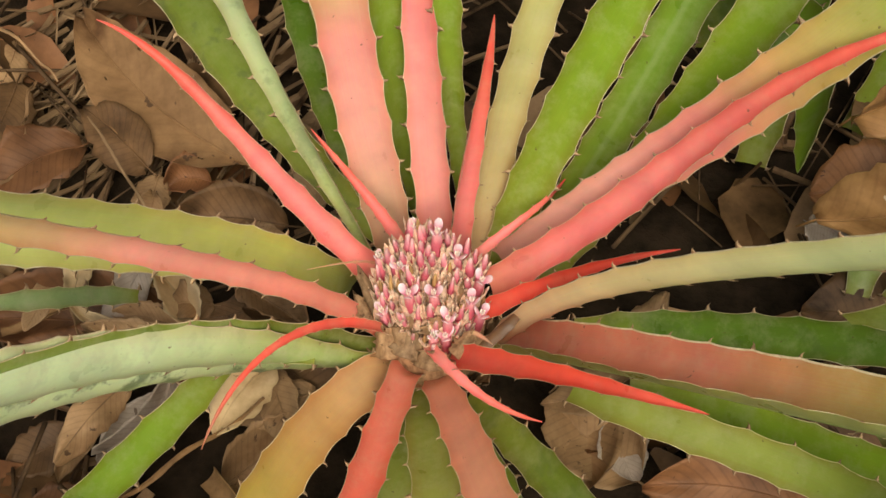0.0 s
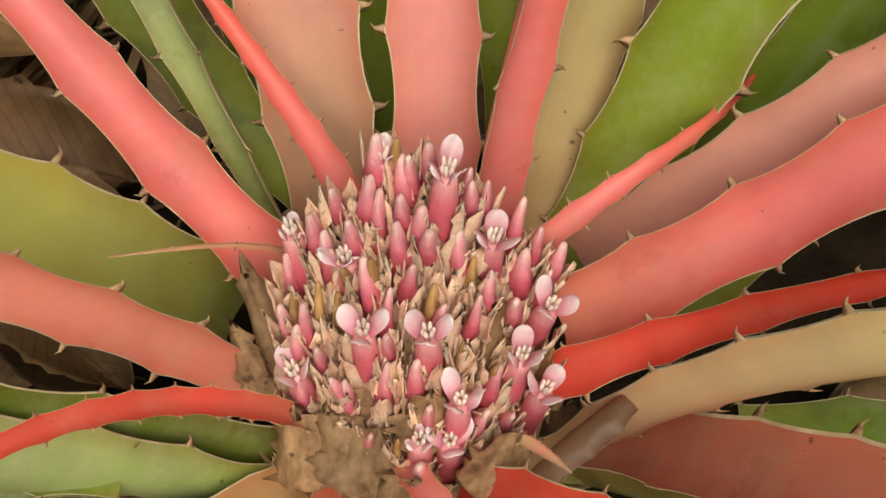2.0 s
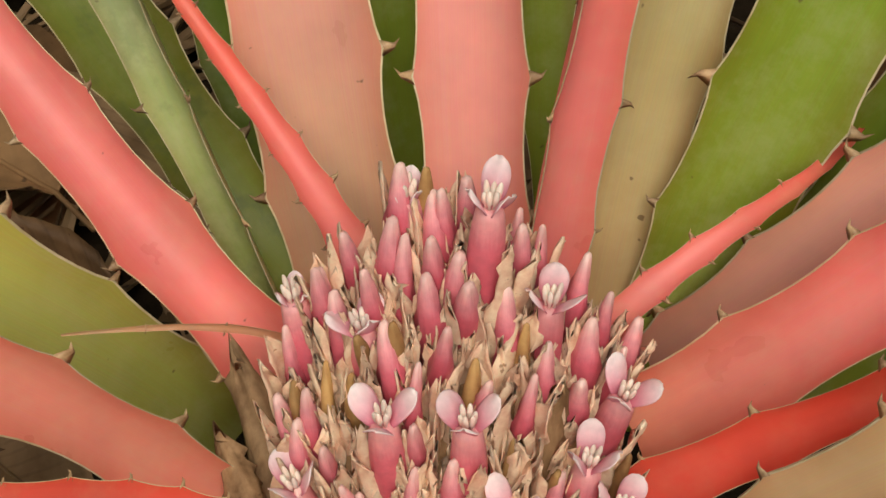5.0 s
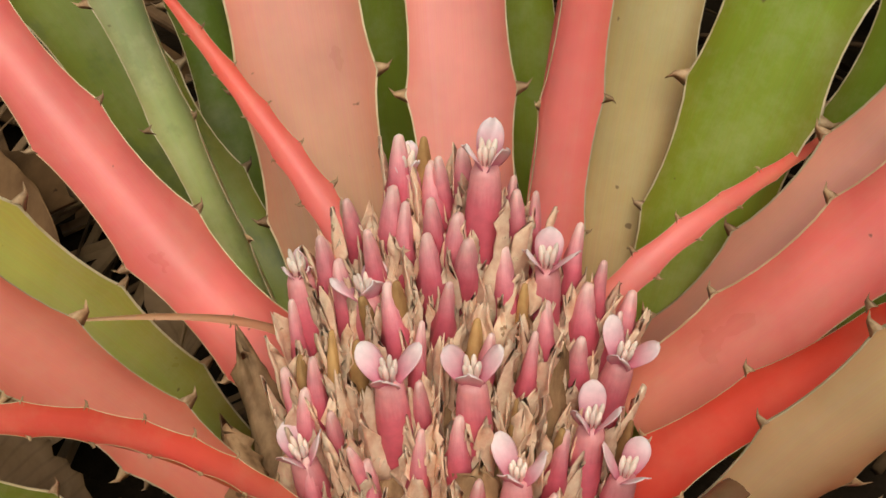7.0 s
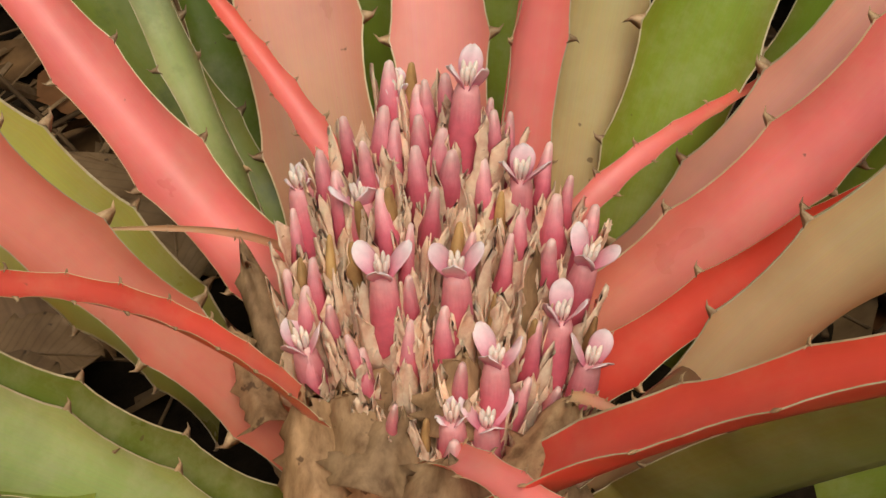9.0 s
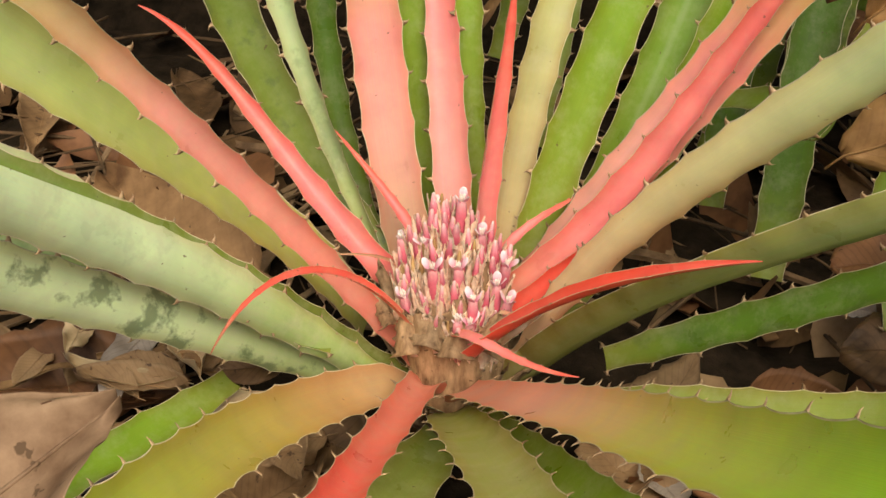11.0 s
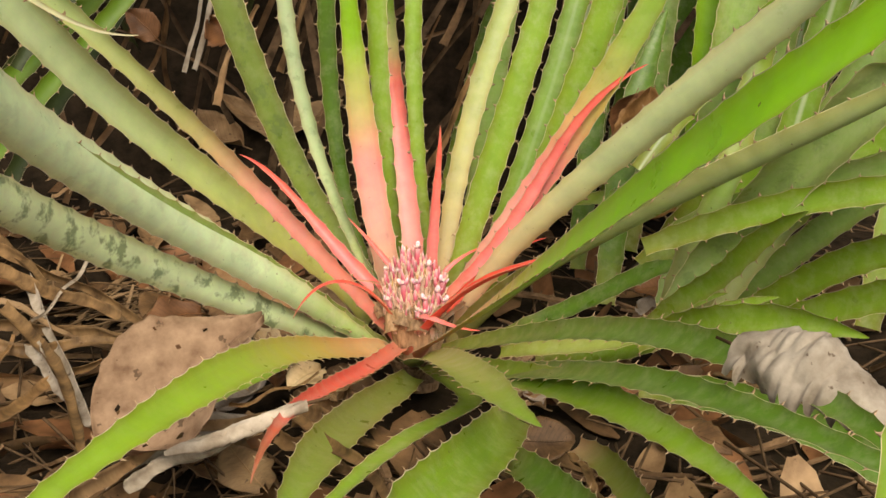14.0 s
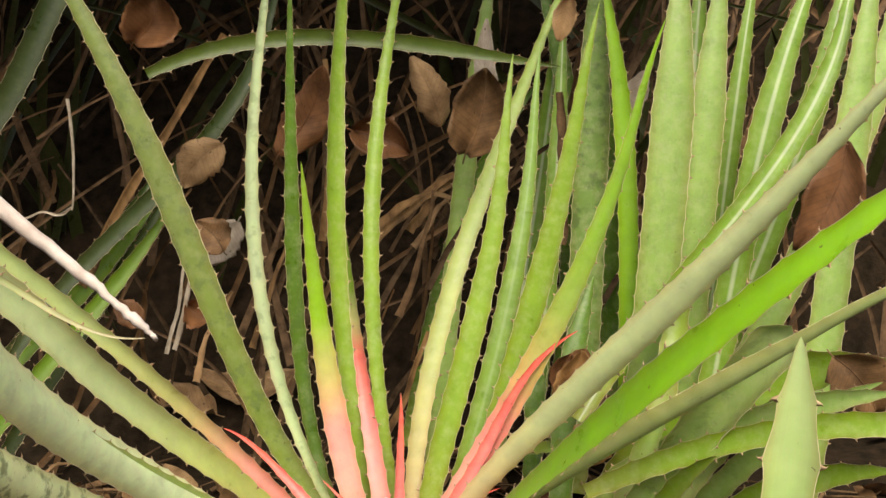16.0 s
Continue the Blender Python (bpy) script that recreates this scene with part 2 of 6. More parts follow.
def bezier(p, n):
    u = np.linspace(0, 1, n)[:, None]
    p = np.asarray(p, dtype=float)
    return (1 - u) ** 3 * p[0] + 3 * u * (1 - u) ** 2 * p[1] + 3 * u * u * (1 - u) * p[2] + u**3 * p[3]


def unit(v):
    return v / (np.linalg.norm(v, axis=-1, keepdims=True) + 1e-12)


def even(path, n):
    """A path walked in n even steps."""
    d = np.r_[0, np.cumsum(np.linalg.norm(np.diff(path, axis=0), axis=1))]
    s = np.linspace(0, d[-1], n)
    return np.stack([np.interp(s, d, path[:, k]) for k in range(3)], 1), d[-1]


STEP = 6


def leaf(parent, p, width, top, under=None, cup=0.16, taper=0.45, ext=0.0, droop=0.15, tooth=0.033, spine=0.0048, twist=0.0,
         sheath=0.62, neck=0.1, seed=0, label="", side=(1, 0, 0), thick=0.0016, root=0.0):
    """A strap-shaped channelled leaf along a curve from sheath to tip, with a pale margin and hooked spines along both edges."""
    rng = np.random.default_rng(seed + 11)
    curve = bezier(p, 80)
    if root:
        k = np.linspace(1, 0.08, 8)[:, None]
        curve = np.r_[curve[0] + (np.array([0.0, 0.012, 0.045]) - curve[0]) * root * k, curve]
    if ext:
        end = unit(curve[-1] - curve[-4])
        k = np.linspace(0.03, 1, 18)[:, None]
        more = curve[-1] + end * ext * k
        more[:, 2] -= droop * ext * k[:, 0] ** 2
        curve = np.r_[curve, more]
    _, length = even(curve, 10)
    teeth = max(6, int(length / tooth))
    n = teeth * STEP + 1
    c, length = even(curve, n)
    tan = unit(np.gradient(c, axis=0))
    sd = np.tile(np.asarray(side, dtype=float), (n, 1))
    sd = unit(sd - (sd * tan).sum(1, keepdims=True) * tan)
    nor = np.cross(tan, sd)
    u = np.linspace(0, 1, n)
    if twist:
        a = radians(twist) * u[:, None]
        sd, nor = np.cos(a) * sd + np.sin(a) * nor, np.cos(a) * nor - np.sin(a) * sd
    w = width * np.minimum(1.0, ((1 - u) / taper).clip(0, 1) ** 0.75) * (1 + (sheath - 1) * np.exp(-u / neck)) + 0.0006
    wav = np.interp(u * 9, np.arange(12), rng.normal(0, 1, 12))
    scallop = np.array([0.0011, -0.0001, -0.0007, -0.0009, -0.0007, -0.0001])[np.arange(n) % STEP] * np.minimum(1, w / 0.02)
    across = np.array([-1, -0.97, -0.72, -0.4, 0, 0.4, 0.72, 0.97, 1.0])
    m = len(across)
    verts, uvs = [], []
    for layer in (0, 1):
        for i in range(n):
            half = w[i] / 2
            cu = cup * (1 + 0.15 * wav[i])
            for x in across:
                t = thick * (1 - 0.75 * abs(x) ** 3) * min(1, w[i] / 0.01)
                lift = cu * w[i] * (x * x - 0.35) - (t if layer else 0)
                edge = 1 + (scallop[i] / half if abs(x) > 0.9 else 0)
                verts.append(c[i] + sd[i] * x * half * edge * (1 - 0.35 * cu * cu * abs(x)) + nor[i] * lift)
                uvs.append((u[i] * 1.0, 0.5 + x / 2))
    verts = np.array(verts)
    faces, slots = [], []
    off = n * m
    for i in range(n - 1):
        for j in range(m - 1):
            a, b = i * m + j, i * m + j + 1
            faces.append((a, b, b + m, a + m))
            slots.append(2 if j in (0, m - 2) else 0)
            faces.append((off + a, off + a + m, off + b + m, off + b))
            slots.append(1)
        for j in (0, m - 1):
            a = i * m + j
            faces.append((a, a + m, off + a + m, off + a))
            slots.append(2)
    ob = mesh_object("leaf", verts, faces, [top, under or top, margin_mat], slots, uvs, parent, True, label)
    # hooked spines: those of the flowering plant one by one, the rest joined
    sv, sf = [], []
    for k in range(teeth):
        i = k * STEP
        if w[i] < 0.004 and w[i] < 0.4 * width:
            continue
        for s in (0, m - 1):
            if rng.random() < 0.06:
                continue
            o = verts[i * m + s]
            out = unit(verts[i * m + s] - verts[i * m + (m // 2)])
            size = spine * (0.7 + 0.6 * rng.random()) * min(1, 0.35 + w[i] / width)
            fwd = tan[i] * (0.6 if rng.random() < 0.8 else -0.5)
            q = [o - tan[i] * size * 0.46 - out * 0.0009, o + tan[i] * size * 0.40 - out * 0.0009, o - nor[i] * 0.0006, o + nor[i] * 0.0006]
            mid = o + out * size * 0.5 + fwd * size * 0.12
            q += [mid - tan[i] * size * 0.15, mid + tan[i] * size * 0.15, mid - nor[i] * 0.00035, mid + nor[i] * 0.00035]
            q.append(o + out * size * 0.85 + fwd * size * 0.8)
            fq = []
            for a, r in ((0, 2), (2, 1), (1, 3), (3, 0)):
                fq.append((a, r, r + 4, a + 4))
                fq.append((a + 4, r + 4, 8))
            if parent is plant:
                mesh_object("spine", q, fq, [spine_mat], None, None, ob)
            else:
                b0 = len(sv)
                sv += q
                sf += [tuple(a + b0 for a in t) for t in fq]
    if sv:
        tagged(mesh_object("spine_fringe", sv, sf, [spine_mat], None, None, ob), kind="stuff")
    return ob


def empty(name, at=(0, 0, 0)):
    ob = new(name)
    ob.location = at
    ob.empty_display_size = 0.02
    return ob


# ---- ground ----
def ground_z(x, y):
    rise = 0.25 * max(0.0, -y - 0.12) if y > -0.9 else 0.195 + 0.12 * (-y - 0.9)
    back = min(1.5, 1.3 * max(0.0, y - 0.85)) + 0.1 * max(0.0, y - 2)
    return rise + back + 0.012 * math.sin(7 * x + 1) * math.cos(6 * y) - 0.005


def build_ground():
    axis = [-400, -120, -40, -14, -6, -3.2] + [round(-2.4 + 0.06 * k, 3) for k in range(81)] + [3.2, 6, 14, 40, 120, 400]
    rng = np.random.default_rng(3)
    verts = []
    for y in axis:
        for x in axis:
            near = abs(x) < 2.4 and abs(y) < 2.4
            verts.append((x, y, ground_z(x, y) + (rng.normal(0, 0.006) if near else 0)))
    n = len(axis)
    faces = [(r * n + k, r * n + k + 1, (r + 1) * n + k + 1, (r + 1) * n + k) for r in range(n - 1) for k in range(n - 1)]
    ob = mesh_object("ground", verts, faces, [soil_mat])
    tagged(ob, "forest soil darkened for shade, sloping gently under leaf litter", "ground", kind="structure")


build_ground()


# ---- the flowering plant ----
GREEN_L = leaf_material(((0.0, OLIVE), (0.25, GREEN), (1.0, GREEN)))
DEEP_L = leaf_material(((0.0, OLIVE), (0.2, DEEP), (1.0, DEEP)), 0.25)
# leaf green taken almost to black, so the colour itself carries the shade
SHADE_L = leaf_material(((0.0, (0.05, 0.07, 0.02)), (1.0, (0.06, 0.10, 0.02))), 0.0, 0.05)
DRY_L = leaf_material(((0.0, (0.34, 0.21, 0.11)), (0.4, (0.17, 0.09, 0.042)), (1.0, (0.11, 0.055, 0.028))), 0.0, 0.1)
FAN_L = leaf_material(((0.0, (0.46, 0.50, 0.20)), (0.3, (0.50, 0.58, 0.24)), (0.7, (0.32, 0.46, 0.10)), (1.0, (0.26, 0.42, 0.07))), 0.0, 0.3)
TUBE_L = leaf_material(((0.0, PALE), (0.25, (0.28, 0.41, 0.09)), (0.8, (0.36, 0.50, 0.15)), (1.0, (0.46, 0.60, 0.24))), 0.25, 0.3)
SAGE_L = leaf_material(((0.0, OLIVE), (0.2, (0.18, 0.26, 0.035)), (0.5, (0.19, 0.25, 0.06)), (1.0, (0.16, 0.21, 0.05))), 0.4, 0.15)
# two greens lowered to paint in the dimness at the left and back
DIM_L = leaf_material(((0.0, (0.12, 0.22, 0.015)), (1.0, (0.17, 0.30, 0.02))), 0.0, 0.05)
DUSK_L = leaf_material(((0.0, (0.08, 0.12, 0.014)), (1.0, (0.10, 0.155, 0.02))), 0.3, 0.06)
THREAD_L = leaf_material(((0.0, (0.36, 0.48, 0.16)), (0.4, (0.56, 0.58, 0.30)), (1.0, (0.66, 0.58, 0.36))))
PALE_L = leaf_material(((0.0, OLIVE), (0.2, PALE), (1.0, PALE)), 0.16, 0.4)
GREEN_M = leaf_material(((0.0, OLIVE), (0.2, (0.20, 0.33, 0.07)), (1.0, (0.22, 0.35, 0.08))), 0.5, 0.4)
REAR_L = leaf_material(((0.0, OLIVE), (0.2, (0.30, 0.46, 0.10)), (1.0, (0.32, 0.48, 0.12))), 0.14, 0.3)
STRIPE_L = leaf_material(((0.0, OLIVE), (0.25, (0.2, 0.35, 0.03)), (1.0, (0.20, 0.36, 0.045))), 0.0, 0.2, 0.6)
# the faint pale midline is a painted glossy highlight
FAINT_L = leaf_material(((0.0, OLIVE), (0.25, (0.2, 0.35, 0.03)), (1.0, (0.20, 0.36, 0.045))), 0.0, 0.2, 0.12)
PALE_J = leaf_material(((0.0, OLIVE), (0.10, (0.42, 0.55, 0.19)), (0.22, (0.66, 0.82, 0.47)), (1.0, (0.70, 0.85, 0.52))), 0.12, 0.5)
OLIVE_P = leaf_material(((0.0, (0.16, 0.17, 0.03)), (0.2, (0.19, 0.29, 0.04)), (0.45, (0.27, 0.40, 0.09)), (1.0, (0.34, 0.48, 0.16))), 0.0, 0.3)
GREY_G = leaf_material(((0.0, OLIVE), (0.2, (0.48, 0.61, 0.31)), (0.45, (0.52, 0.64, 0.37)), (1.0, (0.44, 0.56, 0.30))), 0.3, 0.4)
MOTTLED = leaf_material(((0.0, OLIVE), (0.2, (0.66, 0.79, 0.43)), (1.0, (0.70, 0.83, 0.48))), 0.7, 0.5)
OLIVE_L = leaf_material(((0.0, TAN), (0.2, OLIVE), (1.0, GREEN)))
PALE_U = leaf_material(((0.0, (0.30, 0.25, 0.07)), (0.16, (0.32, 0.36, 0.09)), (0.4, (0.40, 0.50, 0.17)), (1.0, (0.42, 0.54, 0.20))), 0.0, 0.2)
OLIVE_G = leaf_material(((0.0, OLIVE), (0.3, (0.34, 0.40, 0.09)), (1.0, GREEN)))
CREAM_L = leaf_material(((0.0, TAN), (0.14, (0.52, 0.47, 0.19)), (0.30, (0.44, 0.50, 0.16)), (0.5, (0.36, 0.47, 0.13)), (1.0, GREEN)))
RED_L = leaf_material(((0.0, SALMON), (0.15, CORAL), (0.45, CORAL), (0.78, (0.86, 0.16, 0.12)), (1.0, RED)), 0.0, 0.2)
RED_T = leaf_material(((0.0, SALMON), (0.3, RED), (0.75, RED), (1.0, (0.45, 0.16, 0.08))), 0.0, 0.2)
RED_G = leaf_material(((0.0, PINK), (0.2, PINK), (0.38, CORAL), (0.54, (0.86, 0.17, 0.13)), (0.65, CREAM), (0.76, GREEN), (1.0, GREEN)), 0.0, 0.15)
PINK_P = leaf_material(((0.0, (0.88, 0.46, 0.36)), (0.18, (0.91, 0.50, 0.41)), (0.28, PINK), (0.38, (0.64, 0.51, 0.17)), (0.50, (0.36, 0.50, 0.08)), (0.62, (0.27, 0.47, 0.04)), (1.0, BRIGHT)), 0.0, 0.15)
TAN_P = leaf_material(((0.0, (0.58, 0.38, 0.22)), (0.10, (0.68, 0.43, 0.28)), (0.22, (0.88, 0.42, 0.34)), (0.35, PINK), (0.47, YELLOW), (0.62, BRIGHT), (1.0, GREEN)), 0.0, 0.15)
RED_V = leaf_material(((0.0, RED), (0.6, (0.86, 0.10, 0.06)), (1.0, RED)), 0.0, 0.1)
PINK_C = leaf_material(((0.0, (0.60, 0.22, 0.14)), (0.08, (0.84, 0.28, 0.21)), (0.27, (0.90, 0.38, 0.31)), (0.34, (0.68, 0.42, 0.22)), (0.43, (0.48, 0.49, 0.17)), (0.6, (0.45, 0.56, 0.21)), (1.0, (0.48, 0.59, 0.25))), 0.0, 0.2)
TAN_G = leaf_material(((0.0, TAN), (0.10, (0.70, 0.50, 0.28)), (0.20, (0.68, 0.62, 0.31)), (0.33, (0.56, 0.66, 0.32)), (1.0, (0.54, 0.65, 0.33))))
LIGHT_G = leaf_material(((0.0, (0.30, 0.32, 0.07)), (0.10, (0.60, 0.66, 0.16)), (0.28, (0.58, 0.68, 0.20)), (0.5, (0.50, 0.61, 0.30)), (1.0, (0.50, 0.61, 0.31))))
# olive underside, its base also darkened to paint the shade near the sheath
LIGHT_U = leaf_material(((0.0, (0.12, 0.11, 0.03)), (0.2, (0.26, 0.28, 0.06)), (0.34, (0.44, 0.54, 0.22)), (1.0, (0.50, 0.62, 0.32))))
TAN_T = leaf_material(((0.0, TAN), (0.4, (0.7, 0.3, 0.2)), (1.0, TAN)))
SALMON_G = leaf_material(((0.0, SALMON), (0.26, SALMON), (0.36, (0.56, 0.38, 0.13)), (0.46, OLIVE), (0.66, (0.27, 0.42, 0.05)), (1.0, (0.27, 0.42, 0.05))))
LIME = (0.35, 0.72, 0.018)
SALMON_B = leaf_material(((0.0, SALMON), (0.13, (0.80, 0.38, 0.25)), (0.20, (0.76, 0.48, 0.20)), (0.29, (0.56, 0.60, 0.08)), (0.44, LIME), (1.0, LIME)), 0.0, 0.08)
BRIGHT_L = leaf_material(((0.0, OLIVE), (0.2, BRIGHT), (1.0, BRIGHT)), 0.0, 0.1)
MINT_L = leaf_material(((0.0, BRIGHT), (0.4, (0.46, 0.66, 0.20)), (1.0, (0.55, 0.72, 0.30))), 0.0, 0.2)
SALMON_Y = leaf_material(((0.0, TAN), (0.12, (0.62, 0.38, 0.14)), (0.24, (0.54, 0.47, 0.08)), (0.5, (0.34, 0.52, 0.03)), (1.0, GREEN)), 0.0, 0.1)

plant = empty("bromeliad_plant")
tagged(plant, "flowering bromeliad rosette with red-based spiny leaves and a pink flower head", "bromeliad")
leaf(plant, ((-0.032, 0.030, 0.116), (-0.132, 0.052, 0.201), (-0.181, 0.093, 0.278), (-0.236, 0.090, 0.299)), 0.0205, RED_L, RED_L, 0.34, 0.75, 0, seed=0, side=(-0.56, -0.69, -0.46), twist=-11, sheath=1.05, spine=0.0035)
leaf(plant, ((-0.032, 0.061, 0.090), (-0.085, 0.114, 0.269), (-0.098, 0.144, 0.457), (-0.102, 0.142, 0.652)), 0.0370, TAN_P, GREEN_L, 0.12, 0.6, 0.02, seed=1, side=(-0.96, -0.25, -0.12))
leaf(plant, ((-0.002, 0.050, 0.093), (-0.028, 0.113, 0.277), (-0.061, 0.230, 0.418), (-0.087, 0.398, 0.544)), 0.0290, RED_G, GREEN_L, 0.14, 0.8, 0.0, seed=2, side=(-0.99, 0.00, -0.14), twist=-17)
leaf(plant, ((0.013, 0.050, 0.091), (0.001, 0.066, 0.177), (0.019, 0.082, 0.259), (0.021, 0.098, 0.339)), 0.0205, RED_L, RED_L, 0.3, 0.65, 0, seed=3, side=(-0.45, -0.89, 0.10), twist=-43, sheath=1.05, spine=0.003)
leaf(plant, ((0.022, 0.061, 0.103), (0.028, 0.167, 0.365), (0.135, 0.285, 0.571), (0.250, 0.390, 0.822)), 0.0281, CREAM_L, CREAM_L, 0.1, 0.5, 0.2, seed=4, side=(-0.97, -0.23, 0.12), twist=-11)
leaf(plant, ((0.034, 0.065, 0.095), (0.058, 0.103, 0.259), (0.155, 0.161, 0.429), (0.183, 0.233, 0.676)), 0.0353, GREEN_L, GREEN_L, 0.12, 0.5, 0.15, seed=5, side=(-0.99, 0.06, 0.14), twist=0)
leaf(plant, ((0.056, 0.080, 0.089), (0.132, 0.124, 0.291), (0.203, 0.223, 0.477), (0.226, 0.301, 0.688)), 0.0328, FAINT_L, FAINT_L, 0.12, 0.5, 0.15, seed=6, side=(-0.94, 0.13, 0.33), twist=0)
leaf(plant, ((0.069, 0.063, 0.090), (0.207, 0.124, 0.395), (0.263, 0.141, 0.603), (0.294, 0.170, 0.744)), 0.0400, GREEN_L, GREEN_L, 0.12, 0.5, 0.15, seed=7, side=(-0.92, 0.22, 0.33), sheath=0.25, neck=0.2)
leaf(plant, ((0.031, 0.069, 0.099), (0.169, 0.066, 0.312), (0.302, 0.049, 0.509), (0.363, 0.078, 0.720)), 0.0372, PINK_P, PINK_P, 0.12, 0.5, 0.15, seed=8, side=(-0.78, 0.36, 0.51), twist=-29)
leaf(plant, ((0.034, 0.036, 0.129), (0.163, 0.072, 0.240), (0.156, 0.047, 0.374), (0.272, 0.052, 0.431)), 0.0235, RED_L, RED_L, 0.34, 0.7, 0, seed=9, side=(-0.55, 0.74, 0.39), twist=23, sheath=1.05, spine=0.0035)
leaf(plant, ((0.009, 0.037, 0.110), (0.014, 0.037, 0.174), (0.062, 0.056, 0.187), (0.079, 0.106, 0.178)), 0.0103, RED_L, RED_L, 0.25, 0.9, 0, seed=10, side=(-0.92, 0.38, 0.09), twist=0, thick=0.0008, spine=0.002, tooth=0.012)
leaf(plant, ((0.022, 0.017, 0.111), (0.077, 0.026, 0.169), (0.116, 0.020, 0.212), (0.157, 0.027, 0.220)), 0.0139, RED_V, RED_V, 0.32, 0.8, 0, seed=11, side=(-0.59, 0.66, 0.47), twist=11, sheath=1.05, spine=0.003)
leaf(plant, ((0.045, 0.010, 0.097), (0.105, 0.005, 0.263), (0.315, -0.086, 0.401), (0.624, -0.235, 0.788)), 0.0481, TAN_G, TAN_G, -0.2, 0.5, 0.1, seed=12, side=(-0.93, 0.11, 0.35), twist=3, sheath=0.2, neck=0.28, root=0.6)
leaf(plant, ((0.056, 0.012, 0.092), (0.134, -0.055, 0.226), (0.323, -0.168, 0.355), (0.551, -0.252, 0.516)), 0.0466, SALMON_G, PALE_U, 0.42, 0.5, 0.2, seed=13, side=(0.69, 0.73, -0.04), twist=-14, root=0.6)
leaf(plant, ((0.012, -0.019, 0.114), (0.046, -0.046, 0.168), (0.090, -0.074, 0.218), (0.176, -0.104, 0.249)), 0.0215, RED_V, RED_V, 0.32, 0.8, 0, seed=14, side=(0.45, 0.80, 0.10), twist=16, sheath=1.05, spine=0.003)
leaf(plant, ((0.008, -0.027, 0.090), (0.162, -0.343, 0.318), (0.201, -0.719, 0.525), (0.405, -0.874, 0.733)), 0.0400, SALMON_B, SALMON_B, 0.14, 0.3, 0.2, seed=15, side=(0.83, 0.53, 0.19), twist=69, sheath=0.55, neck=0.2, root=0.6)
leaf(plant, ((-0.040, -0.031, 0.091), (-0.129, -0.161, 0.143), (-0.062, -0.420, 0.311), (-0.130, -0.739, 0.340)), 0.0366, SALMON_Y, GREEN_L, 0.14, 0.4, 0.15, seed=16, side=(0.69, -0.61, -0.38), twist=-3, sheath=0.9, root=0.6)
leaf(plant, ((-0.018, -0.023, 0.091), (-0.044, -0.284, 0.160), (-0.043, -0.474, 0.271), (-0.024, -0.646, 0.311)), 0.0255, RED_T, RED_T, 0.3, 0.6, 0.05, seed=17, side=(0.98, -0.14, -0.17), twist=-9, sheath=0.9, root=0.6)
leaf(plant, ((0.002, -0.051, 0.086), (0.074, -0.289, 0.233), (0.129, -0.494, 0.283), (0.177, -0.600, 0.315)), 0.0370, OLIVE_G, PALE_L, 0.14, 0.25, 0, seed=18, side=(0.92, 0.35, 0.20), root=0.6)
leaf(plant, ((0.018, -0.045, 0.080), (0.116, -0.246, 0.172), (0.206, -0.435, 0.281), (0.299, -0.658, 0.323)), 0.0332, GREEN_L, GREEN_L, 0.12, 0.4, 0.15, seed=19, side=(0.63, 0.56, 0.54), twist=0, root=0.6)
leaf(plant, ((0.025, -0.043, 0.084), (0.133, -0.268, 0.164), (0.206, -0.444, 0.320), (0.368, -0.721, 0.379)), 0.0270, DEEP_L, DEEP_L, 0.12, 0.4, 0.2, seed=20, side=(0.70, 0.56, 0.44))
leaf(plant, ((0.030, -0.036, 0.093), (0.189, -0.205, 0.217), (0.297, -0.426, 0.335), (0.376, -0.665, 0.375)), 0.0295, DEEP_L, GREEN_L, 0.14, 0.4, 0.2, seed=21, side=(0.52, 0.64, 0.56))
leaf(plant, ((0.016, -0.044, 0.075), (0.134, -0.129, 0.046), (0.068, -0.270, 0.170), (0.011, -0.576, 0.227)), 0.0286, GREEN_L, GREEN_L, 0.14, 0.4, 0.1, seed=22, side=(0.99, 0.13, 0.03), root=0.6)
leaf(plant, ((-0.001, -0.047, 0.063), (-0.039, -0.175, 0.078), (-0.052, -0.304, 0.138), (-0.050, -0.478, 0.160)), 0.0468, OLIVE_G, GREEN_L, 0.14, 0.4, 0.1, seed=23, side=(0.91, -0.24, -0.33))
leaf(plant, ((-0.028, 0.002, 0.092), (-0.088, 0.021, 0.144), (-0.178, -0.112, 0.366), (-0.369, -0.278, 0.634)), 0.0205, PINK_C, PINK_C, 0.2, 0.3, 0.35, seed=24, side=(-0.59, -0.68, -0.44), twist=-26, root=0.6)
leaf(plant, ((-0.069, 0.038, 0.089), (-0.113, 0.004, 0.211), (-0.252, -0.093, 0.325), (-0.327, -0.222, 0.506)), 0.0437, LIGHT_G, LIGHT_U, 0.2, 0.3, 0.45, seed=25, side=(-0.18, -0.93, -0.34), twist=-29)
leaf(plant, ((-0.057, -0.009, 0.092), (-0.204, -0.087, 0.255), (-0.283, -0.286, 0.392), (-0.305, -0.509, 0.585)), 0.0340, OLIVE_P, OLIVE_P, -0.1, 0.7, 0.0, seed=26, side=(-0.42, -0.61, -0.67), twist=-14, sheath=0.5, neck=0.2, root=0.6)
leaf(plant, ((-0.054, -0.021, 0.093), (-0.211, -0.099, 0.260), (-0.291, -0.292, 0.391), (-0.295, -0.508, 0.576)), 0.0572, PALE_J, PALE_J, -0.2, 0.3, 0.35, seed=27, side=(-0.42, -0.60, -0.68), twist=14, sheath=0.12, neck=0.22, root=0.6)
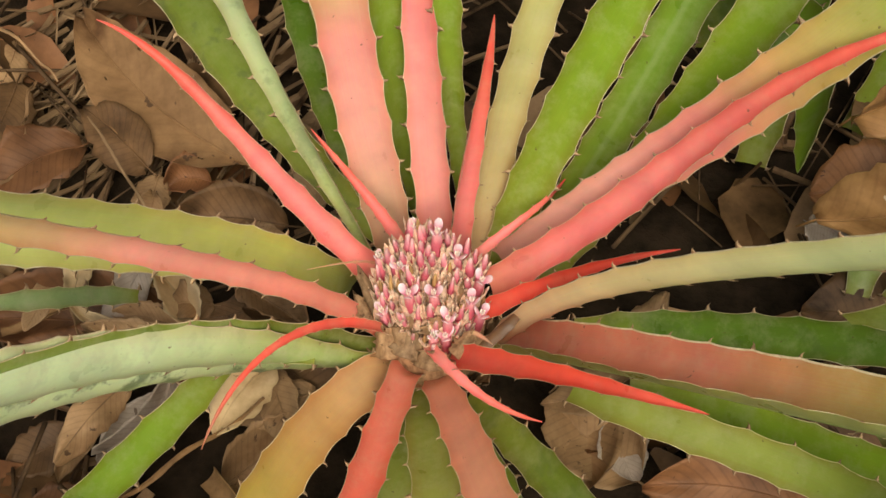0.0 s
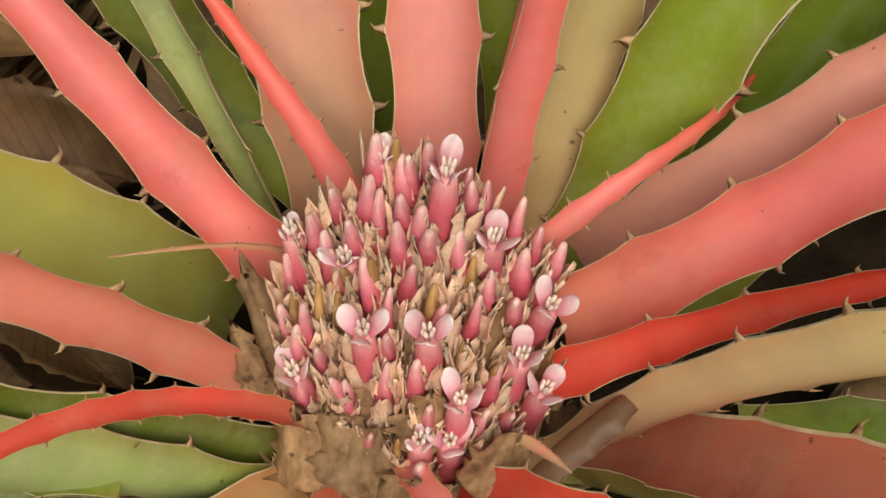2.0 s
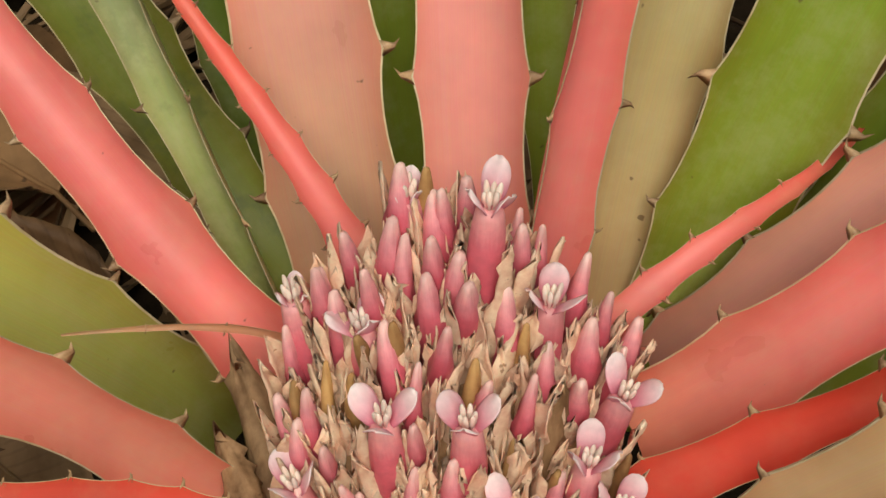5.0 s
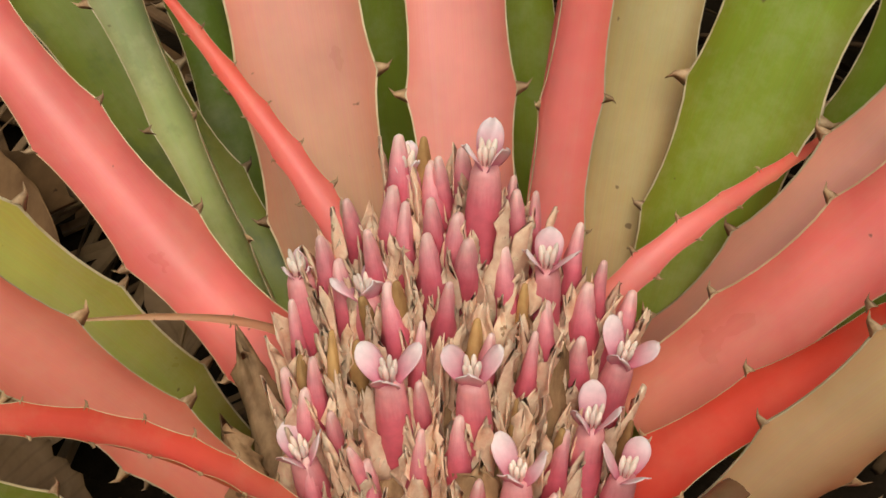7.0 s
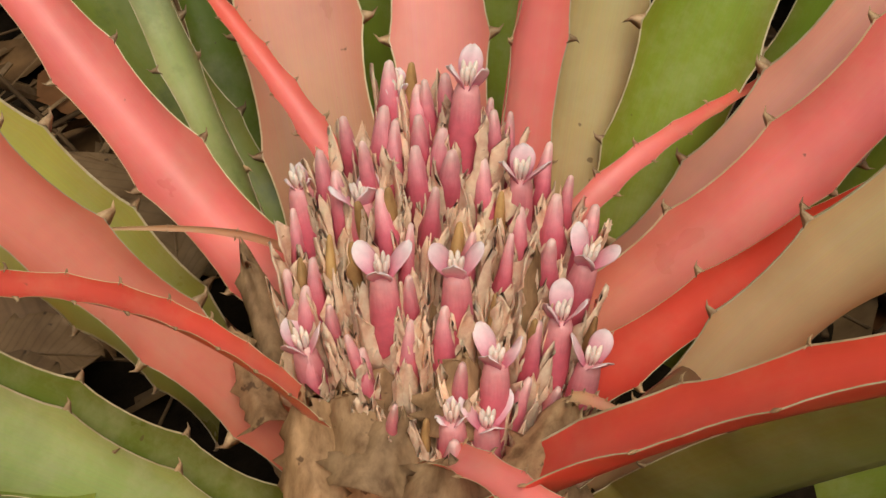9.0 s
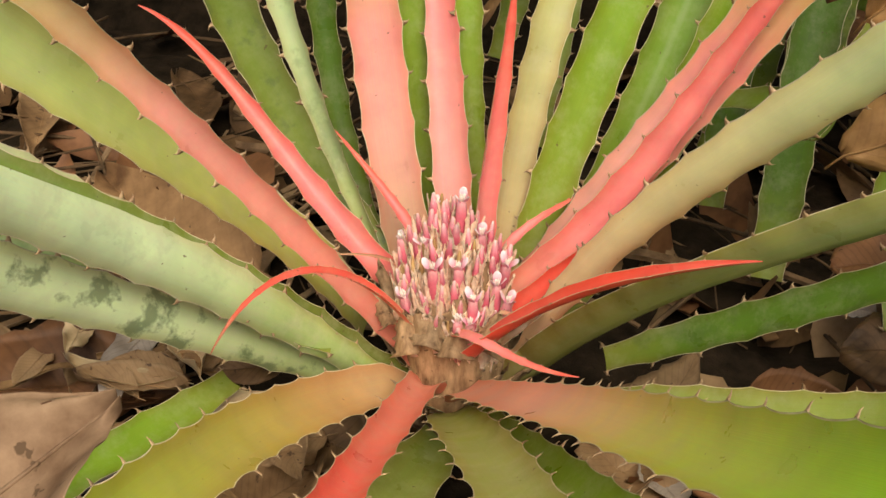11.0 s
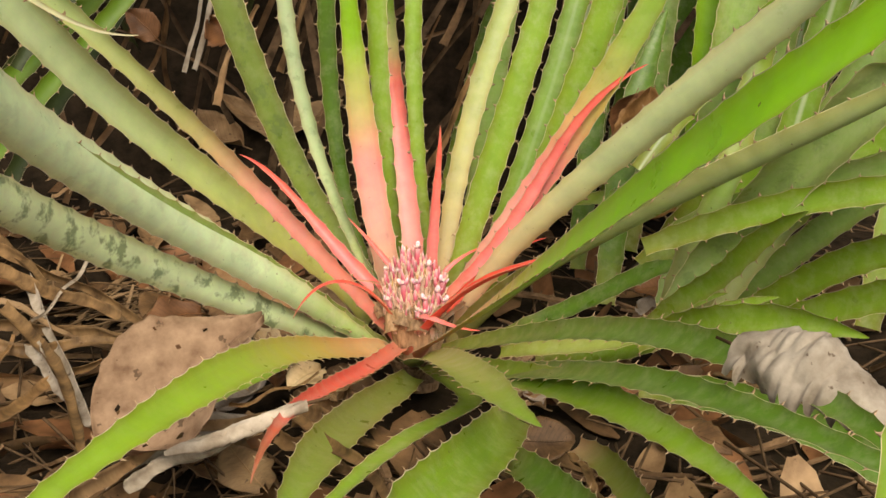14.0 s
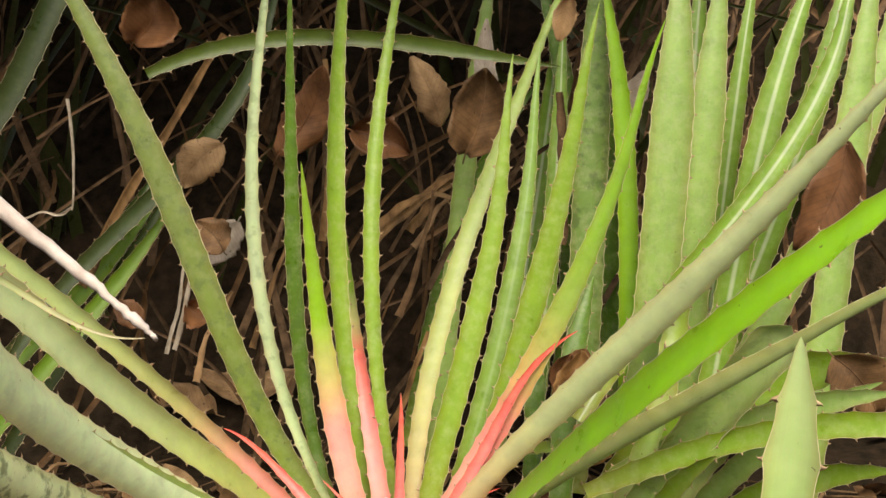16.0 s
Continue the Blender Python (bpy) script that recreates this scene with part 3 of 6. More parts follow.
leaf(plant, ((-0.080, -0.022, 0.090), (-0.236, -0.103, 0.199), (-0.302, -0.251, 0.308), (-0.322, -0.432, 0.433)), 0.0470, MOTTLED, MOTTLED, -0.2, 0.3, 0.35, seed=28, side=(-0.24, -0.58, -0.78), twist=-11, sheath=0.20, neck=0.22, root=0.6)
leaf(plant, ((-0.038, 0.065, 0.109), (-0.237, 0.148, 0.269), (-0.231, 0.107, 0.538), (-0.379, 0.134, 0.863)), 0.0469, SAGE_L, SAGE_L, 0.14, 0.45, 0.3, seed=29, side=(-0.62, -0.67, -0.42), twist=0, sheath=0.25, neck=0.2)
leaf(plant, ((-0.039, 0.042, 0.096), (-0.151, 0.117, 0.280), (-0.205, 0.072, 0.495), (-0.142, 0.113, 0.831)), 0.0223, GREY_G, GREY_G, 0.3, 0.5, 0.3, seed=30, side=(-0.82, 0.17, -0.55), twist=63, sheath=0.25, neck=0.2)
leaf(plant, ((-0.043, 0.082, 0.081), (-0.144, 0.154, 0.196), (-0.146, 0.202, 0.412), (-0.128, 0.212, 0.691)), 0.0255, DEEP_L, DEEP_L, 0.14, 0.45, 0.3, seed=31, side=(-0.95, -0.28, -0.14), sheath=0.25, neck=0.2)
leaf(plant, ((-0.024, 0.098, 0.091), (-0.082, 0.158, 0.341), (-0.085, 0.240, 0.605), (-0.057, 0.336, 0.879)), 0.0350, GREEN_L, PALE_L, 0.14, 0.45, 0.3, seed=32, side=(-0.82, -0.57, -0.05), twist=20, sheath=0.25, neck=0.2)
leaf(plant, ((0.011, 0.100, 0.094), (-0.034, 0.155, 0.358), (-0.034, 0.226, 0.575), (0.007, 0.337, 0.800)), 0.0260, GREEN_L, PALE_L, 0.14, 0.45, 0.3, seed=33, side=(-0.98, -0.16, -0.13), twist=0, sheath=0.25, neck=0.2)
leaf(plant, ((-0.018, 0.035, 0.094), (-0.011, 0.043, 0.142), (-0.048, 0.054, 0.177), (-0.100, 0.087, 0.218)), 0.0147, RED_L, RED_L, 0.3, 0.95, 0, seed=34, side=(-0.91, -0.36, 0.20), twist=0, thick=0.0008, spine=0.002, tooth=0.012)
leaf(plant, ((-0.022, -0.006, 0.111), (-0.062, -0.035, 0.200), (-0.107, -0.076, 0.214), (-0.122, -0.143, 0.181)), 0.0092, RED_T, RED_T, 0.3, 0.9, 0, seed=35, side=(0.47, -0.88, -0.08), twist=-32, thick=0.0008, spine=0.0015, tooth=0.012)
leaf(plant, ((-0.002, -0.016, 0.123), (0.013, -0.041, 0.152), (0.040, -0.064, 0.135), (0.084, -0.069, 0.138)), 0.0105, RED_L, RED_L, 0.3, 0.95, 0, seed=36, side=(0.75, 0.64, 0.16), twist=20, thick=0.0008, spine=0.0015, tooth=0.012)
leaf(plant, ((-0.039, 0.025, 0.097), (-0.031, 0.041, 0.144), (-0.045, 0.032, 0.157), (-0.090, 0.007, 0.164)), 0.0034, TAN_T, TAN_T, 0.2, 0.9, 0, seed=37, side=(-0.76, -0.55, -0.34), thick=0.0008, spine=0.0008, tooth=0.02)
leaf(plant, ((0.029, -0.012, 0.143), (0.034, -0.014, 0.145), (0.039, -0.017, 0.145), (0.044, -0.019, 0.143)), 0.0036, TAN_T, TAN_T, 0.2, 0.9, 0, seed=38, side=(0.60, 0.70, 0.40), thick=0.0008, spine=0.0008, tooth=0.02)
leaf(plant, ((0.030, -0.018, 0.124), (0.044, -0.006, 0.134), (0.058, 0.010, 0.141), (0.073, 0.030, 0.141)), 0.0120, DRY_L, DRY_L, 0.35, 0.6, 0, seed=39, side=(0.60, -0.60, 0.50), thick=0.0008, spine=0.0005, tooth=0.02, label="dry brown curled bract")

rear_plant = empty("bromeliad_plant")
tagged(rear_plant, "tall green bromeliad clump with upright spiny strap leaves", "bromeliad", "bromeliads of the thicket")
side_plant = empty("bromeliad_plant")
tagged(side_plant, "leafy green bromeliad rosette with spreading spiny leaves", "bromeliad", "bromeliads of the thicket")
left_plant = empty("bromeliad_plant")
tagged(left_plant, "shaded bromeliad with bright green leaves in the thicket", "bromeliad", "bromeliads of the thicket")
leaf(plant, ((0.191, 0.359, 0.150), (0.282, 0.298, 0.188), (0.248, 0.172, 0.206), (0.227, 0.086, 0.240)), 0.0315, GREEN_L, GREEN_L, 0.14, 0.3, 0.0, seed=140, side=(0.71, 0.41, 0.58))
leaf(plant, ((0.101, 0.038, 0.080), (0.153, 0.036, 0.106), (0.204, 0.023, 0.135), (0.247, 0.004, 0.170)), 0.0271, DEEP_L, DEEP_L, 0.14, 0.3, 0.15, seed=141, side=(-0.14, 0.85, 0.50))
leaf(plant, ((0.103, -0.011, 0.080), (0.160, -0.045, 0.113), (0.254, -0.059, 0.113), (0.287, -0.107, 0.170)), 0.0278, OLIVE_G, OLIVE_G, 0.14, 0.3, 0.15, seed=142, side=(0.20, 0.86, 0.47))
leaf(plant, ((0.146, 0.003, 0.060), (0.213, -0.008, 0.081), (0.272, -0.048, 0.104), (0.317, -0.077, 0.150)), 0.0327, GREEN_L, GREEN_L, 0.14, 0.3, 0.15, seed=143, side=(0.15, 0.86, 0.48))
leaf(plant, ((-0.150, -0.029, 0.080), (-0.168, -0.070, 0.080), (-0.190, -0.109, 0.085), (-0.213, -0.155, 0.090)), 0.0273, GREEN_L, GREEN_L, 0.14, 0.3, 0.15, seed=144, side=(0.80, -0.43, -0.42))
leaf(plant, ((-0.214, -0.008, 0.120), (-0.241, -0.030, 0.153), (-0.253, -0.063, 0.192), (-0.296, -0.084, 0.210)), 0.0137, PALE_L, PALE_L, 0.14, 0.3, 0.0, seed=145, side=(0.17, -0.83, -0.53))
leaf(plant, ((-0.078, -0.036, 0.120), (-0.121, -0.045, 0.138), (-0.135, -0.067, 0.179), (-0.153, -0.090, 0.210)), 0.0157, DEEP_L, DEEP_L, 0.14, 0.3, 0.0, seed=146, side=(0.02, -0.88, -0.47))
leaf(plant, ((0.140, -0.307, 0.160), (0.121, -0.412, 0.182), (0.103, -0.512, 0.218), (0.086, -0.614, 0.250)), 0.0534, GREEN_L, GREEN_L, 0.14, 0.3, 0.15, seed=148, side=(0.76, -0.30, -0.58))
leaf(plant, ((0.134, -0.368, 0.150), (0.165, -0.441, 0.181), (0.198, -0.519, 0.203), (0.210, -0.595, 0.240)), 0.0319, DEEP_L, DEEP_L, 0.14, 0.3, 0.15, seed=149, side=(0.55, 0.47, 0.68))
leaf(plant, ((0.202, -0.327, 0.140), (0.238, -0.403, 0.170), (0.246, -0.489, 0.197), (0.253, -0.571, 0.230)), 0.0258, OLIVE_L, OLIVE_L, 0.14, 0.3, 0.15, seed=150, side=(0.63, 0.41, 0.66))
leaf(rear_plant, ((0.014, 0.492, 0.030), (0.060, 0.540, 0.308), (0.098, 0.614, 0.582), (0.155, 0.640, 0.862)), 0.0373, REAR_L, REAR_L, 0.14, 0.3, 0.15, seed=100, side=(-0.99, -0.03, 0.17))
leaf(rear_plant, ((0.187, 0.443, 0.030), (0.218, 0.495, 0.266), (0.259, 0.532, 0.504), (0.278, 0.590, 0.740)), 0.0326, STRIPE_L, STRIPE_L, 0.14, 0.3, 0.15, seed=101, side=(-0.99, 0.04, 0.13))
leaf(rear_plant, ((0.266, 0.466, 0.030), (0.297, 0.505, 0.303), (0.321, 0.544, 0.576), (0.341, 0.590, 0.848)), 0.0595, GREEN_M, GREEN_M, 0.14, 0.3, 0.15, seed=102, side=(-0.99, 0.06, 0.09))
leaf(rear_plant, ((0.347, 0.364, 0.030), (0.362, 0.437, 0.286), (0.395, 0.494, 0.548), (0.364, 0.540, 0.811)), 0.0334, BRIGHT_L, BRIGHT_L, 0.14, 0.3, 0.15, seed=103, side=(-1.00, 0.08, 0.03))
leaf(rear_plant, ((0.357, 0.345, 0.030), (0.397, 0.401, 0.298), (0.440, 0.406, 0.577), (0.469, 0.490, 0.840)), 0.0686, REAR_L, REAR_L, 0.14, 0.3, 0.15, seed=104, side=(-0.98, 0.12, 0.12))
leaf(rear_plant, ((0.422, 0.359, 0.030), (0.462, 0.418, 0.296), (0.488, 0.428, 0.575), (0.534, 0.510, 0.835)), 0.0563, REAR_L, REAR_L, 0.14, 0.3, 0.15, seed=105, side=(-0.98, 0.15, 0.11))
leaf(rear_plant, ((0.456, 0.444, 0.030), (0.507, 0.500, 0.294), (0.540, 0.511, 0.571), (0.597, 0.590, 0.829)), 0.0340, STRIPE_L, STRIPE_L, 0.14, 0.3, 0.15, seed=106, side=(-0.98, 0.17, 0.14))
leaf(rear_plant, ((0.438, 0.335, 0.030), (0.518, 0.396, 0.291), (0.551, 0.400, 0.581), (0.661, 0.490, 0.826)), 0.0492, STRIPE_L, STRIPE_L, 0.14, 0.3, 0.15, seed=107, side=(-0.96, 0.20, 0.21))
leaf(rear_plant, ((0.274, 0.246, 0.237), (0.405, 0.343, 0.423), (0.653, 0.329, 0.595), (0.721, 0.440, 0.822)), 0.0361, STRIPE_L, STRIPE_L, 0.14, 0.3, 0.15, seed=108, side=(-0.78, 0.23, 0.58))
leaf(rear_plant, ((0.589, 0.205, 0.030), (0.645, 0.277, 0.290), (0.689, 0.314, 0.561), (0.743, 0.390, 0.821)), 0.0524, REAR_L, REAR_L, 0.14, 0.3, 0.15, seed=109, side=(-0.96, 0.25, 0.13))
leaf(rear_plant, ((0.123, 0.561, 0.030), (0.175, 0.602, 0.278), (0.232, 0.659, 0.522), (0.273, 0.690, 0.774)), 0.0363, STRIPE_L, STRIPE_L, 0.14, 0.3, 0.15, seed=110, side=(-0.98, 0.03, 0.20))
leaf(rear_plant, ((0.234, 0.565, 0.030), (0.269, 0.606, 0.302), (0.327, 0.648, 0.579), (0.262, 0.690, 0.853)), 0.0402, DEEP_L, DEEP_L, 0.14, 0.3, 0.15, seed=111, side=(-0.99, 0.05, 0.10))
leaf(rear_plant, ((0.350, 0.667, 0.030), (0.357, 0.702, 0.302), (0.347, 0.746, 0.573), (0.367, 0.790, 0.844)), 0.0522, DEEP_L, DEEP_L, 0.14, 0.3, 0.15, seed=112, side=(-1.00, 0.06, 0.00))
leaf(rear_plant, ((0.484, 0.617, 0.030), (0.494, 0.658, 0.297), (0.494, 0.665, 0.573), (0.533, 0.740, 0.832)), 0.0508, STRIPE_L, STRIPE_L, 0.14, 0.3, 0.15, seed=113, side=(-0.99, 0.13, 0.03))
leaf(rear_plant, ((0.443, 0.541, 0.030), (0.558, 0.594, 0.288), (0.690, 0.619, 0.546), (0.768, 0.690, 0.815)), 0.0492, STRIPE_L, STRIPE_L, 0.14, 0.3, 0.15, seed=114, side=(-0.90, 0.24, 0.36))
leaf(rear_plant, ((0.470, 0.474, 0.040), (0.587, 0.540, 0.296), (0.779, 0.551, 0.537), (0.850, 0.640, 0.810)), 0.0525, REAR_L, REAR_L, 0.14, 0.3, 0.15, seed=115, side=(-0.87, 0.27, 0.41))
leaf(rear_plant, ((-0.047, 0.730, 0.030), (0.007, 0.762, 0.231), (0.045, 0.816, 0.435), (0.165, 0.840, 0.614)), 0.0370, DEEP_L, DEEP_L, 0.14, 0.3, 0.15, seed=116, side=(-0.96, -0.01, 0.27))
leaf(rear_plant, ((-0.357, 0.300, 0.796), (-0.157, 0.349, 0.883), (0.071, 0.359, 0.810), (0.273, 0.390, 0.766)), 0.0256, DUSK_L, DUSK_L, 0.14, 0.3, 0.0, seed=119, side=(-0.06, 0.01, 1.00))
leaf(rear_plant, ((0.335, -0.970, 0.493), (0.343, -0.970, 0.561), (0.355, -0.970, 0.629), (0.358, -0.970, 0.698)), 0.0283, MINT_L, MINT_L, 0.14, 0.3, 0.0, seed=147, side=(-0.96, 0.25, 0.12))
leaf(side_plant, ((0.311, -0.060, 0.175), (0.359, -0.090, 0.277), (0.439, -0.130, 0.383), (0.512, -0.170, 0.486)), 0.0620, TUBE_L, TUBE_L, 0.42, 0.05, 0.0, seed=117, side=(-0.66, 0.31, 0.68), sheath=0.5, neck=0.3)
leaf(side_plant, ((0.302, -0.040, 0.130), (0.309, -0.042, 0.185), (0.322, -0.047, 0.230), (0.345, -0.050, 0.285)), 0.0330, FAN_L, FAN_L, 0.36, 0.3, 0.1, seed=152, side=(-0.92, 0.30, 0.25))
leaf(side_plant, ((0.330, -0.040, 0.130), (0.342, -0.042, 0.190), (0.364, -0.047, 0.235), (0.398, -0.050, 0.290)), 0.0310, FAN_L, FAN_L, 0.36, 0.3, 0.1, seed=153, side=(-0.88, 0.30, 0.36))
leaf(side_plant, ((0.352, -0.035, 0.135), (0.374, -0.040, 0.195), (0.402, -0.045, 0.245), (0.450, -0.050, 0.300)), 0.0280, FAN_L, FAN_L, 0.36, 0.3, 0.1, seed=154, side=(-0.80, 0.30, 0.50))
leaf(side_plant, ((0.269, -0.100, 0.262), (0.380, -0.113, 0.313), (0.483, -0.164, 0.367), (0.599, -0.205, 0.375)), 0.0298, GREEN_L, GREEN_L, 0.14, 0.3, 0.15, seed=118, side=(-0.26, 0.37, 0.89))
leaf(side_plant, ((0.308, 0.100, 0.085), (0.312, 0.143, 0.107), (0.323, 0.159, 0.166), (0.368, 0.190, 0.169)), 0.0278, REAR_L, REAR_L, 0.14, 0.3, 0.0, seed=126, side=(-0.97, 0.16, 0.20))
leaf(side_plant, ((0.334, 0.100, 0.084), (0.362, 0.144, 0.127), (0.396, 0.168, 0.194), (0.468, 0.190, 0.203)), 0.0277, REAR_L, REAR_L, 0.14, 0.3, 0.0, seed=127, side=(-0.86, 0.27, 0.43))
leaf(side_plant, ((0.358, 0.050, 0.110), (0.417, 0.006, 0.175), (0.464, -0.020, 0.258), (0.531, -0.055, 0.320)), 0.0328, REAR_L, REAR_L, 0.14, 0.3, 0.15, seed=128, side=(-0.62, 0.38, 0.68))
leaf(side_plant, ((0.368, 0.000, 0.123), (0.436, -0.018, 0.165), (0.470, -0.060, 0.231), (0.527, -0.105, 0.266)), 0.0358, GREEN_L, GREEN_L, 0.14, 0.3, 0.15, seed=129, side=(-0.47, 0.42, 0.78))
leaf(side_plant, ((0.395, -0.100, 0.163), (0.438, -0.128, 0.194), (0.471, -0.166, 0.229), (0.507, -0.205, 0.257)), 0.0335, GREEN_L, GREEN_L, 0.14, 0.3, 0.15, seed=130, side=(-0.32, 0.44, 0.84))
leaf(side_plant, ((0.273, 0.000, 0.196), (0.336, -0.024, 0.283), (0.438, -0.056, 0.310), (0.518, -0.105, 0.357)), 0.0407, REAR_L, REAR_L, 0.14, 0.3, 0.15, seed=131, side=(-0.44, 0.36, 0.82))
leaf(side_plant, ((0.307, 0.100, 0.180), (0.365, 0.068, 0.264), (0.446, 0.039, 0.335), (0.536, -0.005, 0.373)), 0.0648, GREEN_L, GREEN_L, 0.14, 0.3, 0.15, seed=132, side=(-0.58, 0.33, 0.74))
leaf(side_plant, ((0.261, -0.300, 0.194), (0.329, -0.325, 0.209), (0.397, -0.359, 0.205), (0.452, -0.405, 0.192)), 0.0340, DEEP_L, DEEP_L, 0.14, 0.3, 0.15, seed=133, side=(0.18, 0.44, 0.88))
leaf(side_plant, ((0.235, 0.257, 0.030), (0.245, 0.303, 0.123), (0.249, 0.339, 0.223), (0.277, 0.390, 0.312)), 0.0401, DEEP_L, DEEP_L, 0.14, 0.3, 0.15, seed=134, side=(-0.99, 0.10, 0.07))
leaf(side_plant, ((0.322, 0.309, 0.030), (0.353, 0.353, 0.127), (0.390, 0.378, 0.232), (0.406, 0.440, 0.325)), 0.0329, GREEN_L, GREEN_L, 0.14, 0.3, 0.15, seed=135, side=(-0.95, 0.22, 0.21))
leaf(side_plant, ((0.339, 0.163, 0.030), (0.372, 0.236, 0.130), (0.402, 0.253, 0.264), (0.436, 0.340, 0.355)), 0.0398, OLIVE_G, OLIVE_G, 0.14, 0.3, 0.15, seed=136, side=(-0.96, 0.24, 0.16))
leaf(side_plant, ((0.193, 0.385, 0.030), (0.198, 0.417, 0.116), (0.207, 0.433, 0.210), (0.217, 0.490, 0.286)), 0.0349, DEEP_L, DEEP_L, 0.14, 0.3, 0.15, seed=137, side=(-1.00, 0.06, 0.06))
leaf(side_plant, ((0.278, -0.150, 0.193), (0.306, -0.176, 0.238), (0.334, -0.220, 0.267), (0.352, -0.255, 0.310)), 0.0238, GREEN_L, GREEN_L, 0.14, 0.3, 0.15, seed=138, side=(-0.45, 0.49, 0.74))
leaf(side_plant, ((0.262, -0.200, 0.191), (0.298, -0.223, 0.225), (0.315, -0.270, 0.253), (0.351, -0.305, 0.272)), 0.0291, GREEN_L, GREEN_L, 0.14, 0.3, 0.15, seed=139, side=(-0.21, 0.53, 0.82))
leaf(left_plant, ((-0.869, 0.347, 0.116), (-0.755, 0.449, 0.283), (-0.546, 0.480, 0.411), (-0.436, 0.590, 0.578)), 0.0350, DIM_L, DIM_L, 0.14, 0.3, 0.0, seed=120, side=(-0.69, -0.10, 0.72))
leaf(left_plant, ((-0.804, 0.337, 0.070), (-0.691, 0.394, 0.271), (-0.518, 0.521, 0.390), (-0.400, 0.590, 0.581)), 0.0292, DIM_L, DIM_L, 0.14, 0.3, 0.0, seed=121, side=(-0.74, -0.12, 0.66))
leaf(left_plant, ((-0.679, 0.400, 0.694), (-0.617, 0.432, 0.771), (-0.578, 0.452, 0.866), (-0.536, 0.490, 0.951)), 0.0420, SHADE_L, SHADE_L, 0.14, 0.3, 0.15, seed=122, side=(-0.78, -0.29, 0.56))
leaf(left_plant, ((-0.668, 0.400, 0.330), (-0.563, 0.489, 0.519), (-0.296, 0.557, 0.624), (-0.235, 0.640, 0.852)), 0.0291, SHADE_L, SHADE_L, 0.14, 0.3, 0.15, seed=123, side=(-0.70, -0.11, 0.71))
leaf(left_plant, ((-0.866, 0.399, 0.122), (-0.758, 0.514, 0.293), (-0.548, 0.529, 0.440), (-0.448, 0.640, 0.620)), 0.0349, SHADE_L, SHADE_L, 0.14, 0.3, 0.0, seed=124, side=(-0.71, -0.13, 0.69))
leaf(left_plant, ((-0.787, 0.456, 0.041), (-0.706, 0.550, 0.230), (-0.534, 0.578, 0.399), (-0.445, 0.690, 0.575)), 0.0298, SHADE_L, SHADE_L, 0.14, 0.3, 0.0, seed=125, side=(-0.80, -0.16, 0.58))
leaf(left_plant, ((-0.346, -0.400, 0.646), (-0.322, -0.341, 0.615), (-0.271, -0.342, 0.544), (-0.206, -0.310, 0.541)), 0.0085, THREAD_L, THREAD_L, 0.14, 0.95, 0.0, seed=151, side=(0.51, 0.38, 0.77))



def lathe_uv(profile, sides):
    top = profile[-1][0]
    return [(h / top, k / sides) for h, _ in profile for k in range(sides)] + [(0, 0), (1, 0)]


def lathe(profile, axis, at, sides=12, squash=1.0, bend=0.0, fold=0.0):
    """Rings of radius r at height h along an axis: vertices and faces."""
    axis = unit(np.asarray(axis, dtype=float))
    ref = np.array([1.0, 0, 0]) if abs(axis[0]) < 0.8 else np.array([0, 1.0, 0])
    e1 = unit(np.cross(axis, ref))
    e2 = np.cross(axis, e1)
    v, f = [], []
    for h, r in profile:
        for k in range(sides):
            a = 2 * math.pi * k / sides
            lap = 1 + fold * ((2.0 * k / sides + 0.9 * h / profile[-1][0]) % 1.0 - 0.5)
            v.append(np.asarray(at) + axis * h + (e1 * math.cos(a) + e2 * math.sin(a) * squash) * r * lap + e1 * bend * h * h)
    for i in range(len(profile) - 1):
        for k in range(sides):
            j = (k + 1) % sides
            f.append((i * sides + k, i * sides + j, (i + 1) * sides + j, (i + 1) * sides + k))
    v += [np.asarray(at) + axis * profile[0][0], np.asarray(at) + axis * profile[-1][0] + e1 * bend * profile[-1][0] ** 2]
    last = (len(profile) - 1) * sides
    for k in range(sides):
        j = (k + 1) % sides
        f.append((len(v) - 2, j, k))
        f.append((len(v) - 1, last + k, last + j))
    return v, f


def head_dir(x, y, rng, wild=0.05):
    d = np.array([x * 4.5, (y - 0.008) * 4.0, 1.0]) + rng.normal(0, wild, 3)
    return unit(d)


